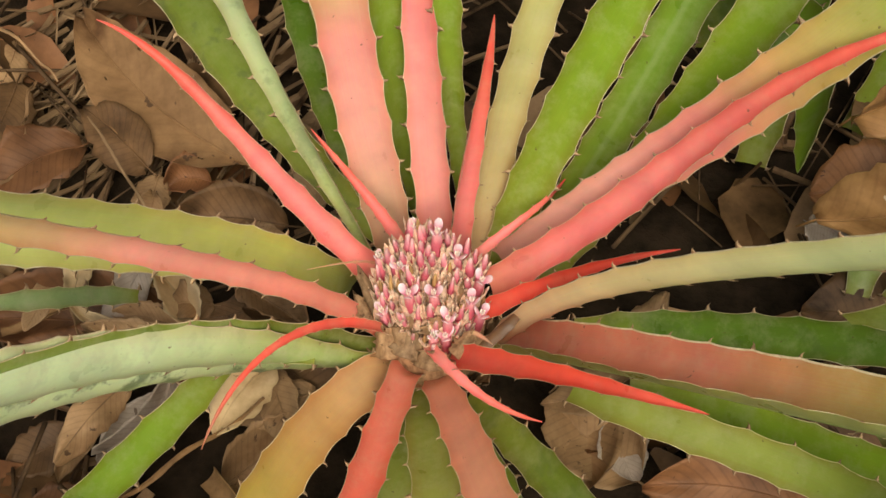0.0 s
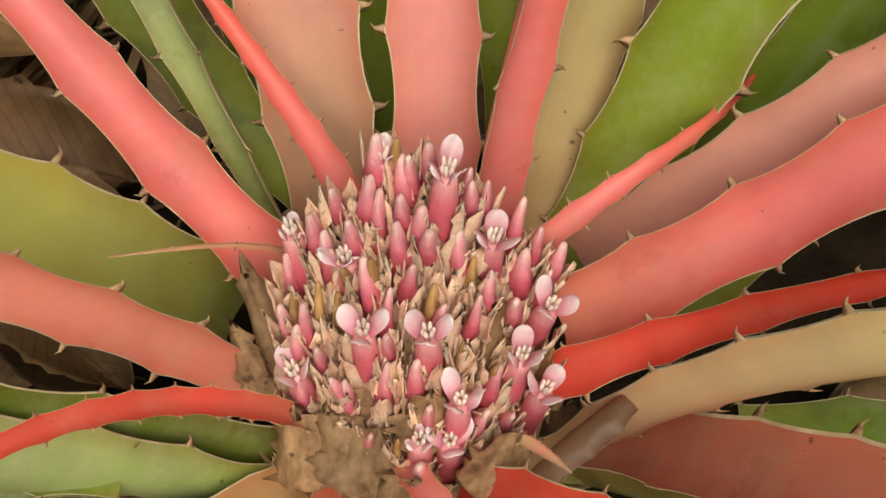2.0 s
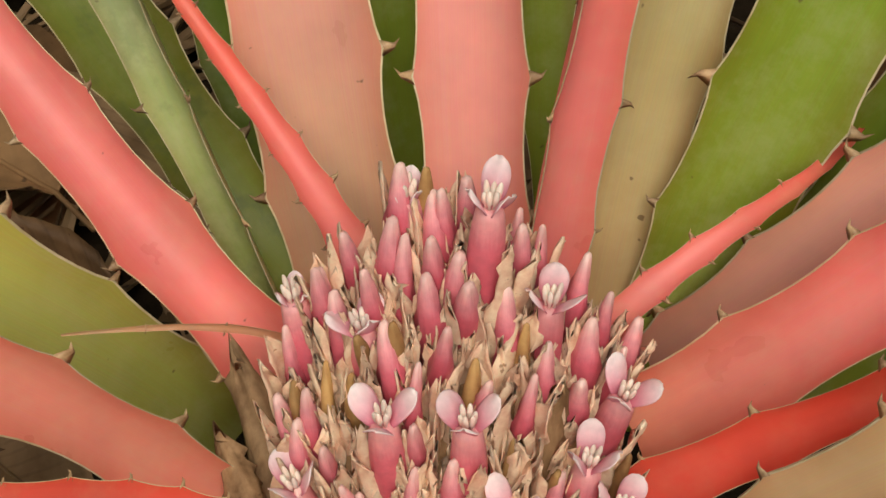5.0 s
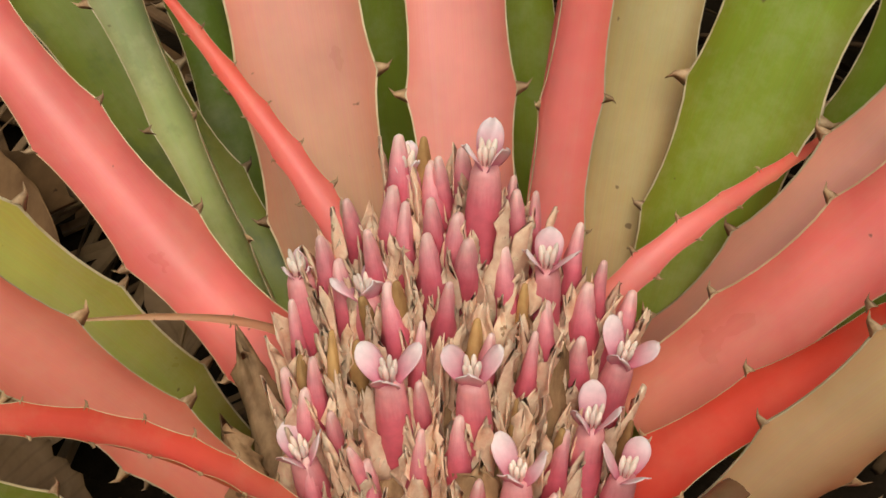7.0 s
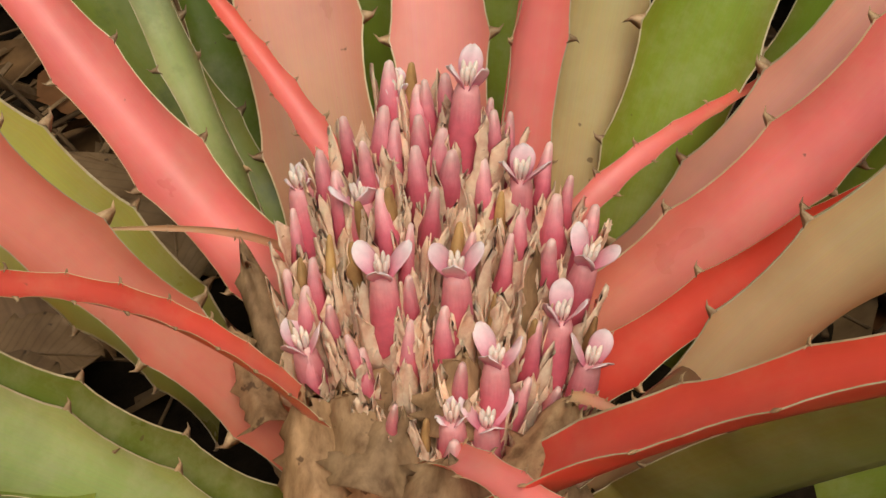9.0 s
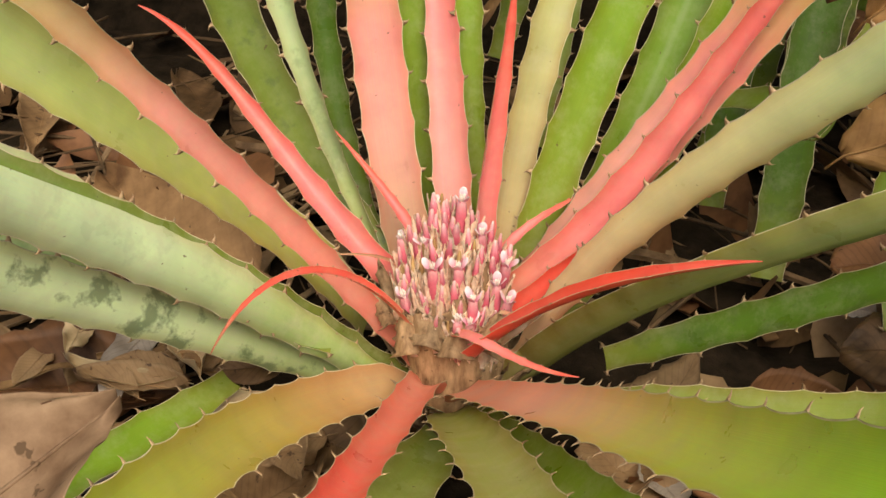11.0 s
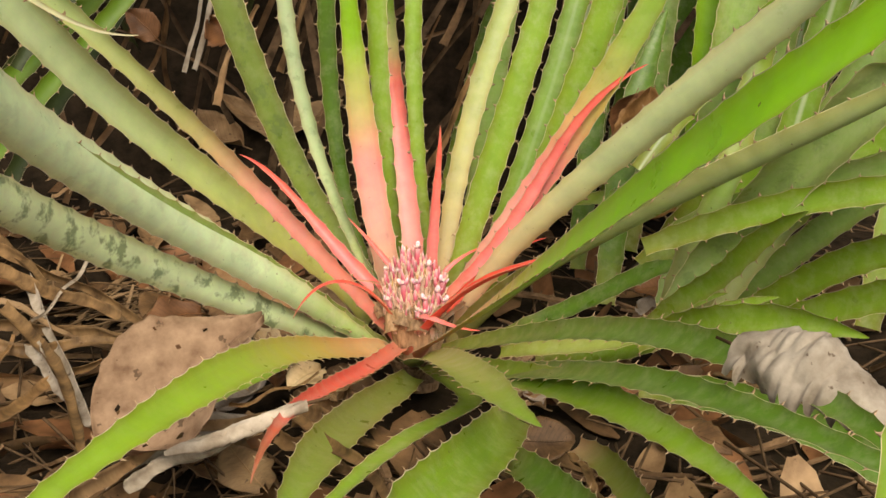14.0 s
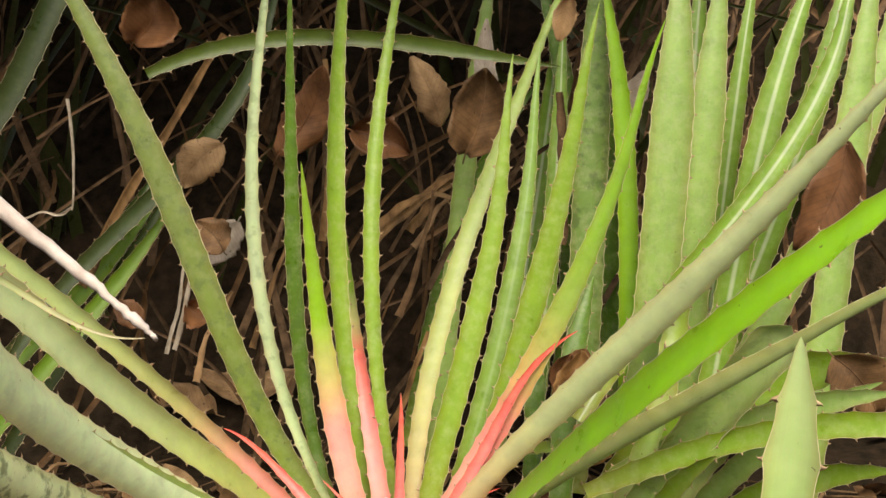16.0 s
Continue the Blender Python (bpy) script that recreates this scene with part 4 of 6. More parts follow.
def petal(parent, at, axis, angle, length, width, open_deg, rng):
    """A thin obovate petal, cupped, bending outward from the flower's mouth."""
    axis = unit(np.asarray(axis, dtype=float))
    e1 = unit(np.array([1.0, 0, 0]) - axis[0] * axis)
    e2 = np.cross(axis, e1)
    out = e1 * math.cos(angle) + e2 * math.sin(angle)
    tan = np.cross(axis, out)
    rows, cols = 13, 9
    wavy = rng.uniform(-0.0004, 0.0004)
    v, f, uv = [], [], []
    pos = np.asarray(at) + out * 0.0010
    a0, a1 = radians(open_deg * 0.62), radians(open_deg + 8)
    pts, dirs = [pos], []
    for i in range(rows):
        a = a0 + (a1 - a0) * (i / (rows - 1)) ** 0.8
        d = axis * math.cos(a) + out * math.sin(a)
        dirs.append(d)
        pts.append(pts[-1] + d * length / (rows - 1))
    for layer in (0, 1):
        for i in range(rows):
            s = i / (rows - 1)
            w = width * (0.50 + 0.50 * math.sin(math.pi * 0.5 * min(1, s / 0.62))) * (1 if s < 0.62 else max(0.04, 1 - ((s - 0.62) / 0.38) ** 2) ** 0.5)
            n = np.cross(tan, dirs[i])
            for j in range(cols):
                x = j / (cols - 1) * 2 - 1
                v.append(pts[i] + tan * x * w / 2 + n * (0.20 * w * (x * x) - 0.09 * w * x**4 + wavy * math.sin(3.1 * x + 4.0 * s) - layer * 0.00022))
                uv.append((s, 0.5 + x / 2))
    m = rows * cols
    for i in range(rows - 1):
        for j in range(cols - 1):
            a = i * cols + j
            f.append((a, a + 1, a + cols + 1, a + cols))
            f.append((m + a, m + a + cols, m + a + cols + 1, m + a + 1))
    rim = [j for j in range(cols)] + [i * cols + cols - 1 for i in range(1, rows)] + [(rows - 1) * cols + j for j in range(cols - 2, -1, -1)] + [i * cols for i in range(rows - 2, 0, -1)]
    for a, b in zip(rim, rim[1:] + rim[:1]):
        f.append((a, m + a, m + b, b))
    return mesh_object("petal", v, f, [petal_mat], None, uv, parent)


def flower(x, y, z, turn, seed, tube=0.034, open_deg=38, size=0.0094, petals=3):
    """An open pink flower: tube, three spreading petals and pale stamens."""
    rng = np.random.default_rng(seed + 50)
    d = head_dir(x, y, rng)
    mouth = np.array([x, y, z])
    at = mouth - d * tube
    prof = [(0, 0.0028), (tube * 0.3, 0.0037), (tube * 0.6, 0.0040), (tube * 0.82, 0.0036), (tube * 0.95, 0.0031), (tube, 0.0025)]
    v, f = lathe(prof, d, at, 14)
    ob = mesh_object("flower", v, f, [tube_mat], None, lathe_uv(prof, 14), plant)
    for k in range(petals):
        petal(ob, mouth - d * 0.0012, d, radians(turn + 360 / 3 * k), size * rng.uniform(0.9, 1.1) * (0.8 if math.sin(radians(turn + 120 * k)) < -0.5 else 1.05), size * rng.uniform(0.60, 0.69), open_deg + rng.uniform(-9, 9), rng)
    for k in range(6):
        a = 2 * math.pi * k / 6 + 0.4
        off = np.array([math.cos(a), math.sin(a), 0]) * 0.0012
        up = rng.uniform(0.85, 1.25)
        v, f = lathe([(-0.001, 0.0003), (0.0012 * up, 0.00032), (0.0016 * up, 0.00062), (0.0034 * up, 0.00066), (0.0044 * up, 0.00045), (0.0048 * up, 0.00012)],
                     d + off * 120, mouth + off * 0.8, 8)
        mesh_object("stamen", v, f, [stamen_mat], None, None, ob)


def bud(x, y, z, seed, mat=None, name="flower_bud"):
    """A closed pink bud, spindle-shaped, with a blunt paler tip of folded petals."""
    rng = np.random.default_rng(seed + 400)
    d = head_dir(x, y, rng, 0.07)
    h = 0.030 * rng.uniform(0.9, 1.1)
    r = (0.0022 if mat else 0.0027) * rng.uniform(0.8, 1.25)
    prof = [(0, r * 0.7), (h * 0.3, r), (h * 0.55, r * 1.05), (h * 0.70, r * 0.95), (h * 0.82, r * 0.78), (h * 0.90, r * 0.58), (h * 0.955, r * 0.44), (h * 0.985, r * 0.34), (h, r * 0.12)]
    v, f = lathe(prof, d, np.array([x, y, z]) - d * h, 20, rng.uniform(0.8, 1), rng.uniform(-5, 5), 0.46)
    mesh_object(name, v, f, [mat or bud_mat], None, lathe_uv(prof, 20), plant)


def scale_bract(at, d, out, length, width, seed, name="floral_bract", curl=0.25, mat=None, rows=9, cols=7, pleat=0.0):
    """A dry papery bract with ragged edges that wraps what it stands behind."""
    rng = np.random.default_rng(seed + 900)
    tan = unit(np.cross(d, out))
    out = np.cross(tan, d)
    v, f = [], []
    rag = rng.normal(0, 0.3, (rows, 2))
    crumple = rng.normal(0, 0.035 if cols < 12 else 0.012, (rows, cols)) * width
    bow = rng.uniform(-0.15, 0.15)
    tear = rng.uniform(-0.16, 0.06, cols)
    for layer in (0, 1):
        for i in range(rows):
            s = i / (rows - 1)
            w = width * (1 - 0.30 * s) * (1 - s**5) ** 0.8 + 0.0006
            for j in range(cols):
                x = j / (cols - 1) * 2 - 1
                e = 1 + (rag[i, int(x > 0)] if abs(x) > 0.9 else 0)
                p = at + d * length * (s + (tear[j] if i == rows - 1 else 0.5 * tear[j] * (i == rows - 2))) + tan * x * e * w / 2 + tan * bow * length * s * s
                p = p + out * (curl * length * s * s - 0.32 * w * x * x + layer * 0.0003 + 0.0004 * math.sin(9 * s + 5 * x + seed) + crumple[i, j] + pleat * width * math.sin(11 * x + 2.5 * s + seed))
                v.append(p)
    m = rows * cols
    for i in range(rows - 1):
        for j in range(cols - 1):
            a = i * cols + j
            f.append((a, a + 1, a + cols + 1, a + cols))
            f.append((m + a, m + a + cols, m + a + cols + 1, m + a + 1))
    rim = list(range(cols)) + [i * cols + cols - 1 for i in range(1, rows)] + [(rows - 1) * cols + j for j in range(cols - 2, -1, -1)] + [i * cols for i in range(rows - 2, 0, -1)]
    for a, b in zip(rim, rim[1:] + rim[:1]):
        f.append((a, m + a, m + b, b))
    return mesh_object(name, v, f, [mat or bract_mat], None, None, plant)


def head_top(x, y):
    return 0.1656 - 0.4986 * x + 1.5251 * y - 16.1 * (x * x + y * y)


def build_head():
    # the woody core that carries the flowers
    v, f = [], []
    rings, sides = 12, 28
    for i in range(rings + 1):
        r = i / rings
        for k in range(sides):
            a = 2 * math.pi * k / sides
            x, y = -0.003 + 0.042 * r * math.cos(a), 0.012 + 0.034 * r * math.sin(a)
            z = head_top(x, y) - 0.024 - 0.03 * max(0, r - 0.75)
            if i == rings:
                z = 0.02
            v.append((x * (1 if i < rings else 0.6), y * (1 if i < rings else 0.6), z))
    for i in range(rings):
        for k in range(sides):
            j = (k + 1) % sides
            f.append((i * sides + k, (i + 1) * sides + k, (i + 1) * sides + j, i * sides + j))
    mesh_object("flower_head_core", v, f, [spathe_mat], None, None, plant)
    opened = ((-2, 26, 202, 90), (12, 25, 179, 92), (-25, 13, 175, 75), (-17, -2, 165, 32), (0, 0, 166, 30), (30, 20, 160, 12),
              (25, 8, 151, 100), (33, 5, 141, 66), (-35, -7, 145, 8), (11, -7, 147, 10), (10, -12, 132, 55))
    for i, (x, y, z, turn) in enumerate(opened):
        flower(x / 1000, y / 1000, z / 1000, turn, i)
    for i, (x, y, z) in enumerate(((-20, 33, 195), (-41, 18, 175), (2, -15, 135))):
        flower(x / 1000, y / 1000, z / 1000, 90, 20 + i, open_deg=38, size=0.0062)
    back = ((-13, 32, 200), (-15, 30, 198), (-13, 25, 195), (-19, 21, 192), (-31, 26, 193), (-36, 21, 185), (-22, 23, 194), (3, 34, 195),
            (4, 31, 193), (8, 36, 192), (-36, 18, 183), (-32, 14, 181), (-13, 17, 189), (-4, 20, 189), (3, 19, 185), (31, 36, 167),
            (24, 35, 176), (18, 34, 183), (21, 26, 174), (13, 16, 175))
    front = ((21, 19, 169), (-12, 4, 174), (3, 9, 174), (-35, 2, 164), (-42, 2, 159), (-36, -2, 158), (-2, -4, 159), (-11, -1, 165),
             (-21, -11, 147), (-10, -8, 154), (-11, -15, 141), (20, 4, 153), (26, 0, 139), (19, -3, 142), (-24, -8, 153), (-34, -10, 146),
             (-25, 20, 190), (-42, 12, 171), (-7, 22, 192))
    dry = ((-18, 14, 185), (-26, 4, 171), (9, 3, 162), (19, 7, 158), (-32, 6, 172), (8, 19, 182), (-4, -15, 139), (-1, 10, 177), (-25, 12, 182), (-39, 5, 165))
    for i, (x, y, z) in enumerate(back + front):
        bud(x / 1000, y / 1000, z / 1000, i)
    for i, (x, y, z) in enumerate(dry):
        bud(x / 1000, y / 1000, z / 1000 - 0.004, 60 + i, ochre_mat, "withered_flower")
    rng = np.random.default_rng(5)
    # smaller buds wherever the others leave room
    taken = [(x, y) for x, y, *_ in opened + back + front + dry]
    fill = []
    for _ in range(1200):
        x, y = rng.uniform(-44, 37), rng.uniform(-18, 40)
        if ((x + 3) / 41) ** 2 + ((y - 11) / 30) ** 2 > 0.95 or min(math.hypot(x - p, (y - q) * 1.15) for p, q in taken) < 6.6:
            continue
        taken.append((x, y))
        fill.append((x, y, 1000 * head_top(x / 1000, y / 1000) - rng.uniform(-2, 5)))
    for i, (x, y, z) in enumerate(fill):
        if i % 4 == 3:
            bud(x / 1000, y / 1000, z / 1000, 200 + i, ochre_mat, "withered_flower")
        else:
            bud(x / 1000, y / 1000, z / 1000, 200 + i)
    for i, (x, y, z, *_) in enumerate(opened + back + front + dry + tuple(fill)):
        for k in range(6):
            p = np.array([x, y, z]) / 1000
            d = head_dir(p[0], p[1], rng, 0.06)
            a = (-math.pi / 2, 0.0, math.pi, math.pi / 2, -0.65, -2.5)[k] + rng.normal(0, 0.5 if k < 4 else 0.2)
            out = np.array([math.cos(a), math.sin(a), 0.0])
            ln = 0.024 * rng.uniform(0.8, 1.2)
            wide = i < len(opened)
            top = (0.005 if wide else 0.0015) + rng.uniform(0.0, 0.008) + (0.007 if k == 0 else 0.0) + (0.003 if k > 3 else 0.0)
            scale_bract(p - d * (top + ln) + out * (0.0046 if wide else 0.0036), d, out, ln, (0.0074 if wide else 0.0060) * rng.uniform(0.6, 1.25), i * 6 + k, curl=0.05 if k < 4 else -0.02)
    # broad dry bracts that wrap the foot of the head
    for i in range(15):
        a = radians(360 / 15 * i + 8)
        out = np.array([math.cos(a), math.sin(a), 0.0])
        at = np.array([-0.003 + 0.035 * math.cos(a), 0.012 + 0.028 * math.sin(a), 0.066 + 0.034 * math.sin(a)])
        scale_bract(at, unit(np.array([0, 0, 1.0]) + out * 0.34 + rng.normal(0, 0.10, 3)), out, 0.038 * rng.uniform(0.85, 1.2), 0.031 * rng.uniform(0.8, 1.2), 300 + i, "wrapping_bract", 0.16, spathe_mat, 15, 17, 0.012)
    # torn papery bracts at the front and sides
    torn = (((-16, -36, 122), (-12, -14, 138), 28), ((12, -30, 126), (30, -10, 143), 20),
            ((-43, 0, 130), (-54, 22, 154), 11), ((1, -38, 118), (1, -24, 135), 30), ((-44, -10, 130), (-54, 10, 140), 10),
            ((3, -16, 136), (3, -5, 151), 16), ((12, 9, 148), (16, 17, 169), 12), ((-18, -24, 128), (-22, -11, 142), 20),
            ((-30, -26, 118), (-36, -12, 138), 18), ((24, -22, 122), (34, -8, 138), 16))
    for i, (a, b, wide) in enumerate(torn):
        a, b = np.array(a) / 1000 - np.array([0, 0, 0.006]), np.array(b) / 1000 - np.array([0, 0, 0.006])
        if a[1] < -0.028:
            a, wide = a + 0.35 * (b - a), wide * 0.78
        out = unit(np.array([0.0, -0.55, 0.83]) + rng.normal(0, 0.15, 3))
        scale_bract(a, unit(b - a), out, float(np.linalg.norm(b - a)) * 1.15, wide / 1000, 500 + i, "torn_bract", 0.15, spathe_mat, 15, 17, 0.01)



build_head()


# ---- leaf litter ----
def dry_leaf(base, tip, width, normal, tone, seed, label, curl=None, fold=0.14, holes=0, roll=None, crumple=0.09, ribs=0.009, spade=0.0):
    """A fallen leaf from stalk to tip: ovate, curled, folded at the midrib, with ribs standing out and uneven edges."""
    rng = np.random.default_rng(seed + 2000)
    rows, cols = (91, 61) if holes else (17, 11)
    base, tip, nrm = (np.asarray(q, dtype=float) for q in (base, tip, normal))
    length = float(np.linalg.norm(tip - base))
    ax = (tip - base) / length
    side = np.cross(nrm, ax)
    curl = rng.uniform(0.05, 0.35) * rng.choice([1, 1, -0.6]) if curl is None else curl
    free = rng.uniform(-0.25, 0.35)
    roll = free if roll is None else roll
    bow = rng.normal(0, 0.08)
    wave = rng.normal(0, 1, (5, 4))
    rag = rng.normal(0, 0.03 if holes else 0.08, (24, 2))
    edge = np.stack([np.interp(np.linspace(0, 23, rows), np.arange(24), rag[:, q]) for q in (0, 1)], 1)
    v, f, uv = [], [], []
    for layer in (0, 1):
        for i in range(rows):
            s = i / (rows - 1)
            w = width * max(0.0, math.sin(math.pi * (0.015 + 0.97 * s) ** (0.85 - 0.25 * spade))) ** (0.75 + 0.5 * spade) + 0.0015
            for j in range(cols):
                x = j / (cols - 1) * 2 - 1
                e = 1 + (edge[i, int(x > 0)] if abs(x) > 0.92 else 0)
                rib = ribs * width * math.cos(2 * math.pi * (s * 10 - abs(x) * 1.6)) * (abs(x) > 0.04)
                wi, wj = s * 3.99, (x + 1) * 1.49
                bi, bj, fi, fj = int(wi), int(wj), wi % 1, wj % 1
                fi, fj = fi * fi * (3 - 2 * fi), fj * fj * (3 - 2 * fj)
                wv = (wave[bi, bj] * (1 - fi) + wave[bi + 1, bj] * fi) * (1 - fj) + (wave[bi, bj + 1] * (1 - fi) + wave[bi + 1, bj + 1] * fi) * fj
                wv = 0.6 * wv + 0.25 * math.sin(9 * s + 4 * x + 3 * wave[0, 0])
                z = curl * length * (0.25 - (s - 0.5) ** 2) + fold * width * abs(x) + roll * width * (x * x - 0.4) + crumple * width * wv * (0.3 + 0.7 * abs(x)) + rib
                p = base + ax * length * s + side * (x * e * w / 2 + bow * length * 4 * s * (1 - s)) + nrm * (z - layer * 0.0005)
                v.append(p)
                uv.append((s, 0.5 + x / 2))
    k = rows * cols
    spots = [(rng.uniform(0.1, 0.9), rng.uniform(-0.8, 0.8), rng.uniform(0.008, 0.026)) for _ in range(holes)]
    gone = {(i, j) for i in range(rows) for j in range(cols) for s, x, r in spots if math.hypot((i / (rows - 1) - s) * 1.4, (j / (cols - 1) * 2 - 1 - x) / 2) < r}
    for i in range(rows - 1):
        for j in range(cols - 1):
            if (i, j) in gone:
                continue
            a = i * cols + j
            f.append((a, a + 1, a + cols + 1, a + cols))
            f.append((k + a, k + a + cols, k + a + cols + 1, k + a + 1))
    rim = list(range(cols)) + [i * cols + cols - 1 for i in range(1, rows)] + [(rows - 1) * cols + j for j in range(cols - 2, -1, -1)] + [i * cols for i in range(rows - 2, 0, -1)]
    for a, b in zip(rim, rim[1:] + rim[:1]):
        f.append((a, k + a, k + b, b))
    ob = mesh_object("dry_leaf", v, f, [LITTER[tone]], None, uv)
    tagged(ob, label, "dry leaf", "dead leaves round the plant")
    mid = np.array([v[i * cols + cols // 2] for i in range(rows)])
    mid = np.r_[[mid[0] - ax * length * 0.12], mid] + nrm * 0.0006
    rv, rf = tube_mesh(mid, np.linspace(0.012, 0.004, rows + 1) * width + 0.0002, 5)
    mesh_object("midrib", rv, rf, [LITTER[tone]], None, None, ob)
    return ob


def rolled_leaf(base, tip, radius, normal, seed, label):
    """A big dead leaf rolled in along its length, ribbed across, with torn rims."""
    rng = np.random.default_rng(seed + 2500)
    base, tip, nrm = (np.asarray(q, dtype=float) for q in (base, tip, normal))
    length = float(np.linalg.norm(tip - base))
    ax = (tip - base) / length
    side = np.cross(nrm, ax)
    rows, cols = 61, 33
    rim = np.stack([np.interp(np.linspace(0, 30, rows), np.arange(31), rng.normal(0, 0.16, 31)) for _ in (0, 1)], 1)
    dent = rng.normal(0, 1, (9, 6))
    v, f, uv = [], [], []
    for layer in (0, 1):
        for i in range(rows):
            s = i / (rows - 1)
            r = radius * (0.55 + 0.6 * math.sin(math.pi * min(1, 0.15 + 0.75 * s))) * (1 if s < 0.86 else 1 - 0.5 * ((s - 0.86) / 0.14) ** 2)
            lo, hi = -1.35 + rim[i, 0] * 1.6, 1.9 + rim[i, 1] * 1.6
            mid = base + ax * length * s + side * 0.10 * length * math.sin(2.6 * s) + nrm * 0.08 * length * math.sin(3 * s)
            for j in range(cols):
                t = j / (cols - 1)
                a = lo + (hi - lo) * t
                di, dj = s * 7.99, t * 4.99
                p, q = di % 1, dj % 1
                i0, j0 = int(di), int(dj)
                d = (dent[i0, j0] * (1 - p) + dent[i0 + 1, j0] * p) * (1 - q) + (dent[i0, j0 + 1] * (1 - p) + dent[i0 + 1, j0 + 1] * p) * q
                rr = r * (1 + 0.16 * d + 0.010 * math.cos(2 * math.pi * (s * 13 + 0.5 * a)) + 0.02 * math.sin(17 * s + 5 * a) - 0.18 * max(0.0, a - 0.9)) - layer * 0.0006
                v.append(mid + (nrm * math.cos(a) + side * math.sin(a)) * rr)
                uv.append((s, t))
    k = rows * cols
    for i in range(rows - 1):
        for j in range(cols - 1):
            a = i * cols + j
            f.append((a, a + 1, a + cols + 1, a + cols))
            f.append((k + a, k + a + cols, k + a + cols + 1, k + a + 1))
    ob = mesh_object("dry_leaf", v, f, [LITTER[4]], None, uv)
    tagged(ob, label, "dry leaf", "dead leaves round the plant")
    stem = np.array([base - ax * length * 0.16 + nrm * radius * 0.3, base + nrm * radius * 0.5, base + ax * length * 0.1 + nrm * radius * 0.8])
    sv, sf = tube_mesh(stem, (0.0012, 0.0016, 0.0012), 6)
    mesh_object("stalk", sv, sf, [straw_mat], None, None, ob)


def dry_stalk(points, width, tone, seed):
    """A dead strap-shaped blade or stalk, thin and channelled."""
    rng = np.random.default_rng(seed + 5000)
    p = np.asarray(points, dtype=float)
    u = np.linspace(0, 1, 22)[:, None]
    mid = 2 * p[1] - (p[0] + p[2]) / 2
    path = (1 - u) ** 2 * p[0] + 2 * u * (1 - u) * mid + u * u * p[2]
    path[:, 2] += 0.004 * np.sin(u[:, 0] * 11 + seed)
    tan = unit(np.gradient(path, axis=0))
    sd = unit(np.cross(tan, np.array([0.2, -0.8, 0.55])))
    nor = np.cross(sd, tan)
    v, f = [], []
    tw = np.interp(np.linspace(0, 1, 22), [0, 0.5, 1], rng.normal(0, 0.5, 3))
    for layer in (0, 1):
        for i in range(22):
            w = width * (1 - 0.45 * u[i, 0]) * (1 + 0.12 * math.sin(i * 1.7 + seed))
            a = sd[i] * math.cos(tw[i]) + nor[i] * math.sin(tw[i])
            b = nor[i] * math.cos(tw[i]) - sd[i] * math.sin(tw[i])
            for x in (-1, -0.5, 0, 0.5, 1):
                v.append(path[i] + a * x * w / 2 + b * (0.28 * w * x * x - layer * 0.0012))
    for i in range(21):
        for j in range(4):
            c = i * 5 + j
            f.append((c, c + 1, c + 6, c + 5))
            f.append((110 + c, 110 + c + 5, 110 + c + 6, 110 + c + 1))
        for j in (0, 4):
            c = i * 5 + j
            f.append((c, c + 5, 110 + c + 5, 110 + c))
    ob = mesh_object("dry_stalk", v, f, [(blade_mat, straw_mat, LITTER[2], LITTER[4])[tone]])
    tagged(ob, "dry brown strap-like dead blade lying in the thicket" if tone < 2 else "pale dry stalk lying in the thicket", "dry stalk", "dry stalks in the thicket")


def tube_mesh(path, radii, sides=6):
    v, f = [], []
    tan = unit(np.gradient(path, axis=0))
    ref = np.array([0.31, 0.17, 0.93])
    for i, p in enumerate(path):
        e1 = unit(np.cross(tan[i], ref))
        e2 = np.cross(tan[i], e1)
        for k in range(sides):
            a = 2 * math.pi * k / sides
            v.append(tuple(p + (e1 * math.cos(a) + e2 * math.sin(a)) * radii[i]))
    for i in range(len(path) - 1):
        for k in range(sides):
            j = (k + 1) % sides
            f.append((i * sides + k, i * sides + j, (i + 1) * sides + j, (i + 1) * sides + k))
    f.append(tuple(range(sides))[::-1])
    f.append(tuple((len(path) - 1) * sides + k for k in range(sides)))
    return v, f


def spread(rng):
    """A place on the soil, thick round the plant and thinning outwards."""
    while True:
        x, y = rng.normal(-0.05, 0.75), rng.normal(-0.25, 0.75)
        if y < 0.78:
            return x, y


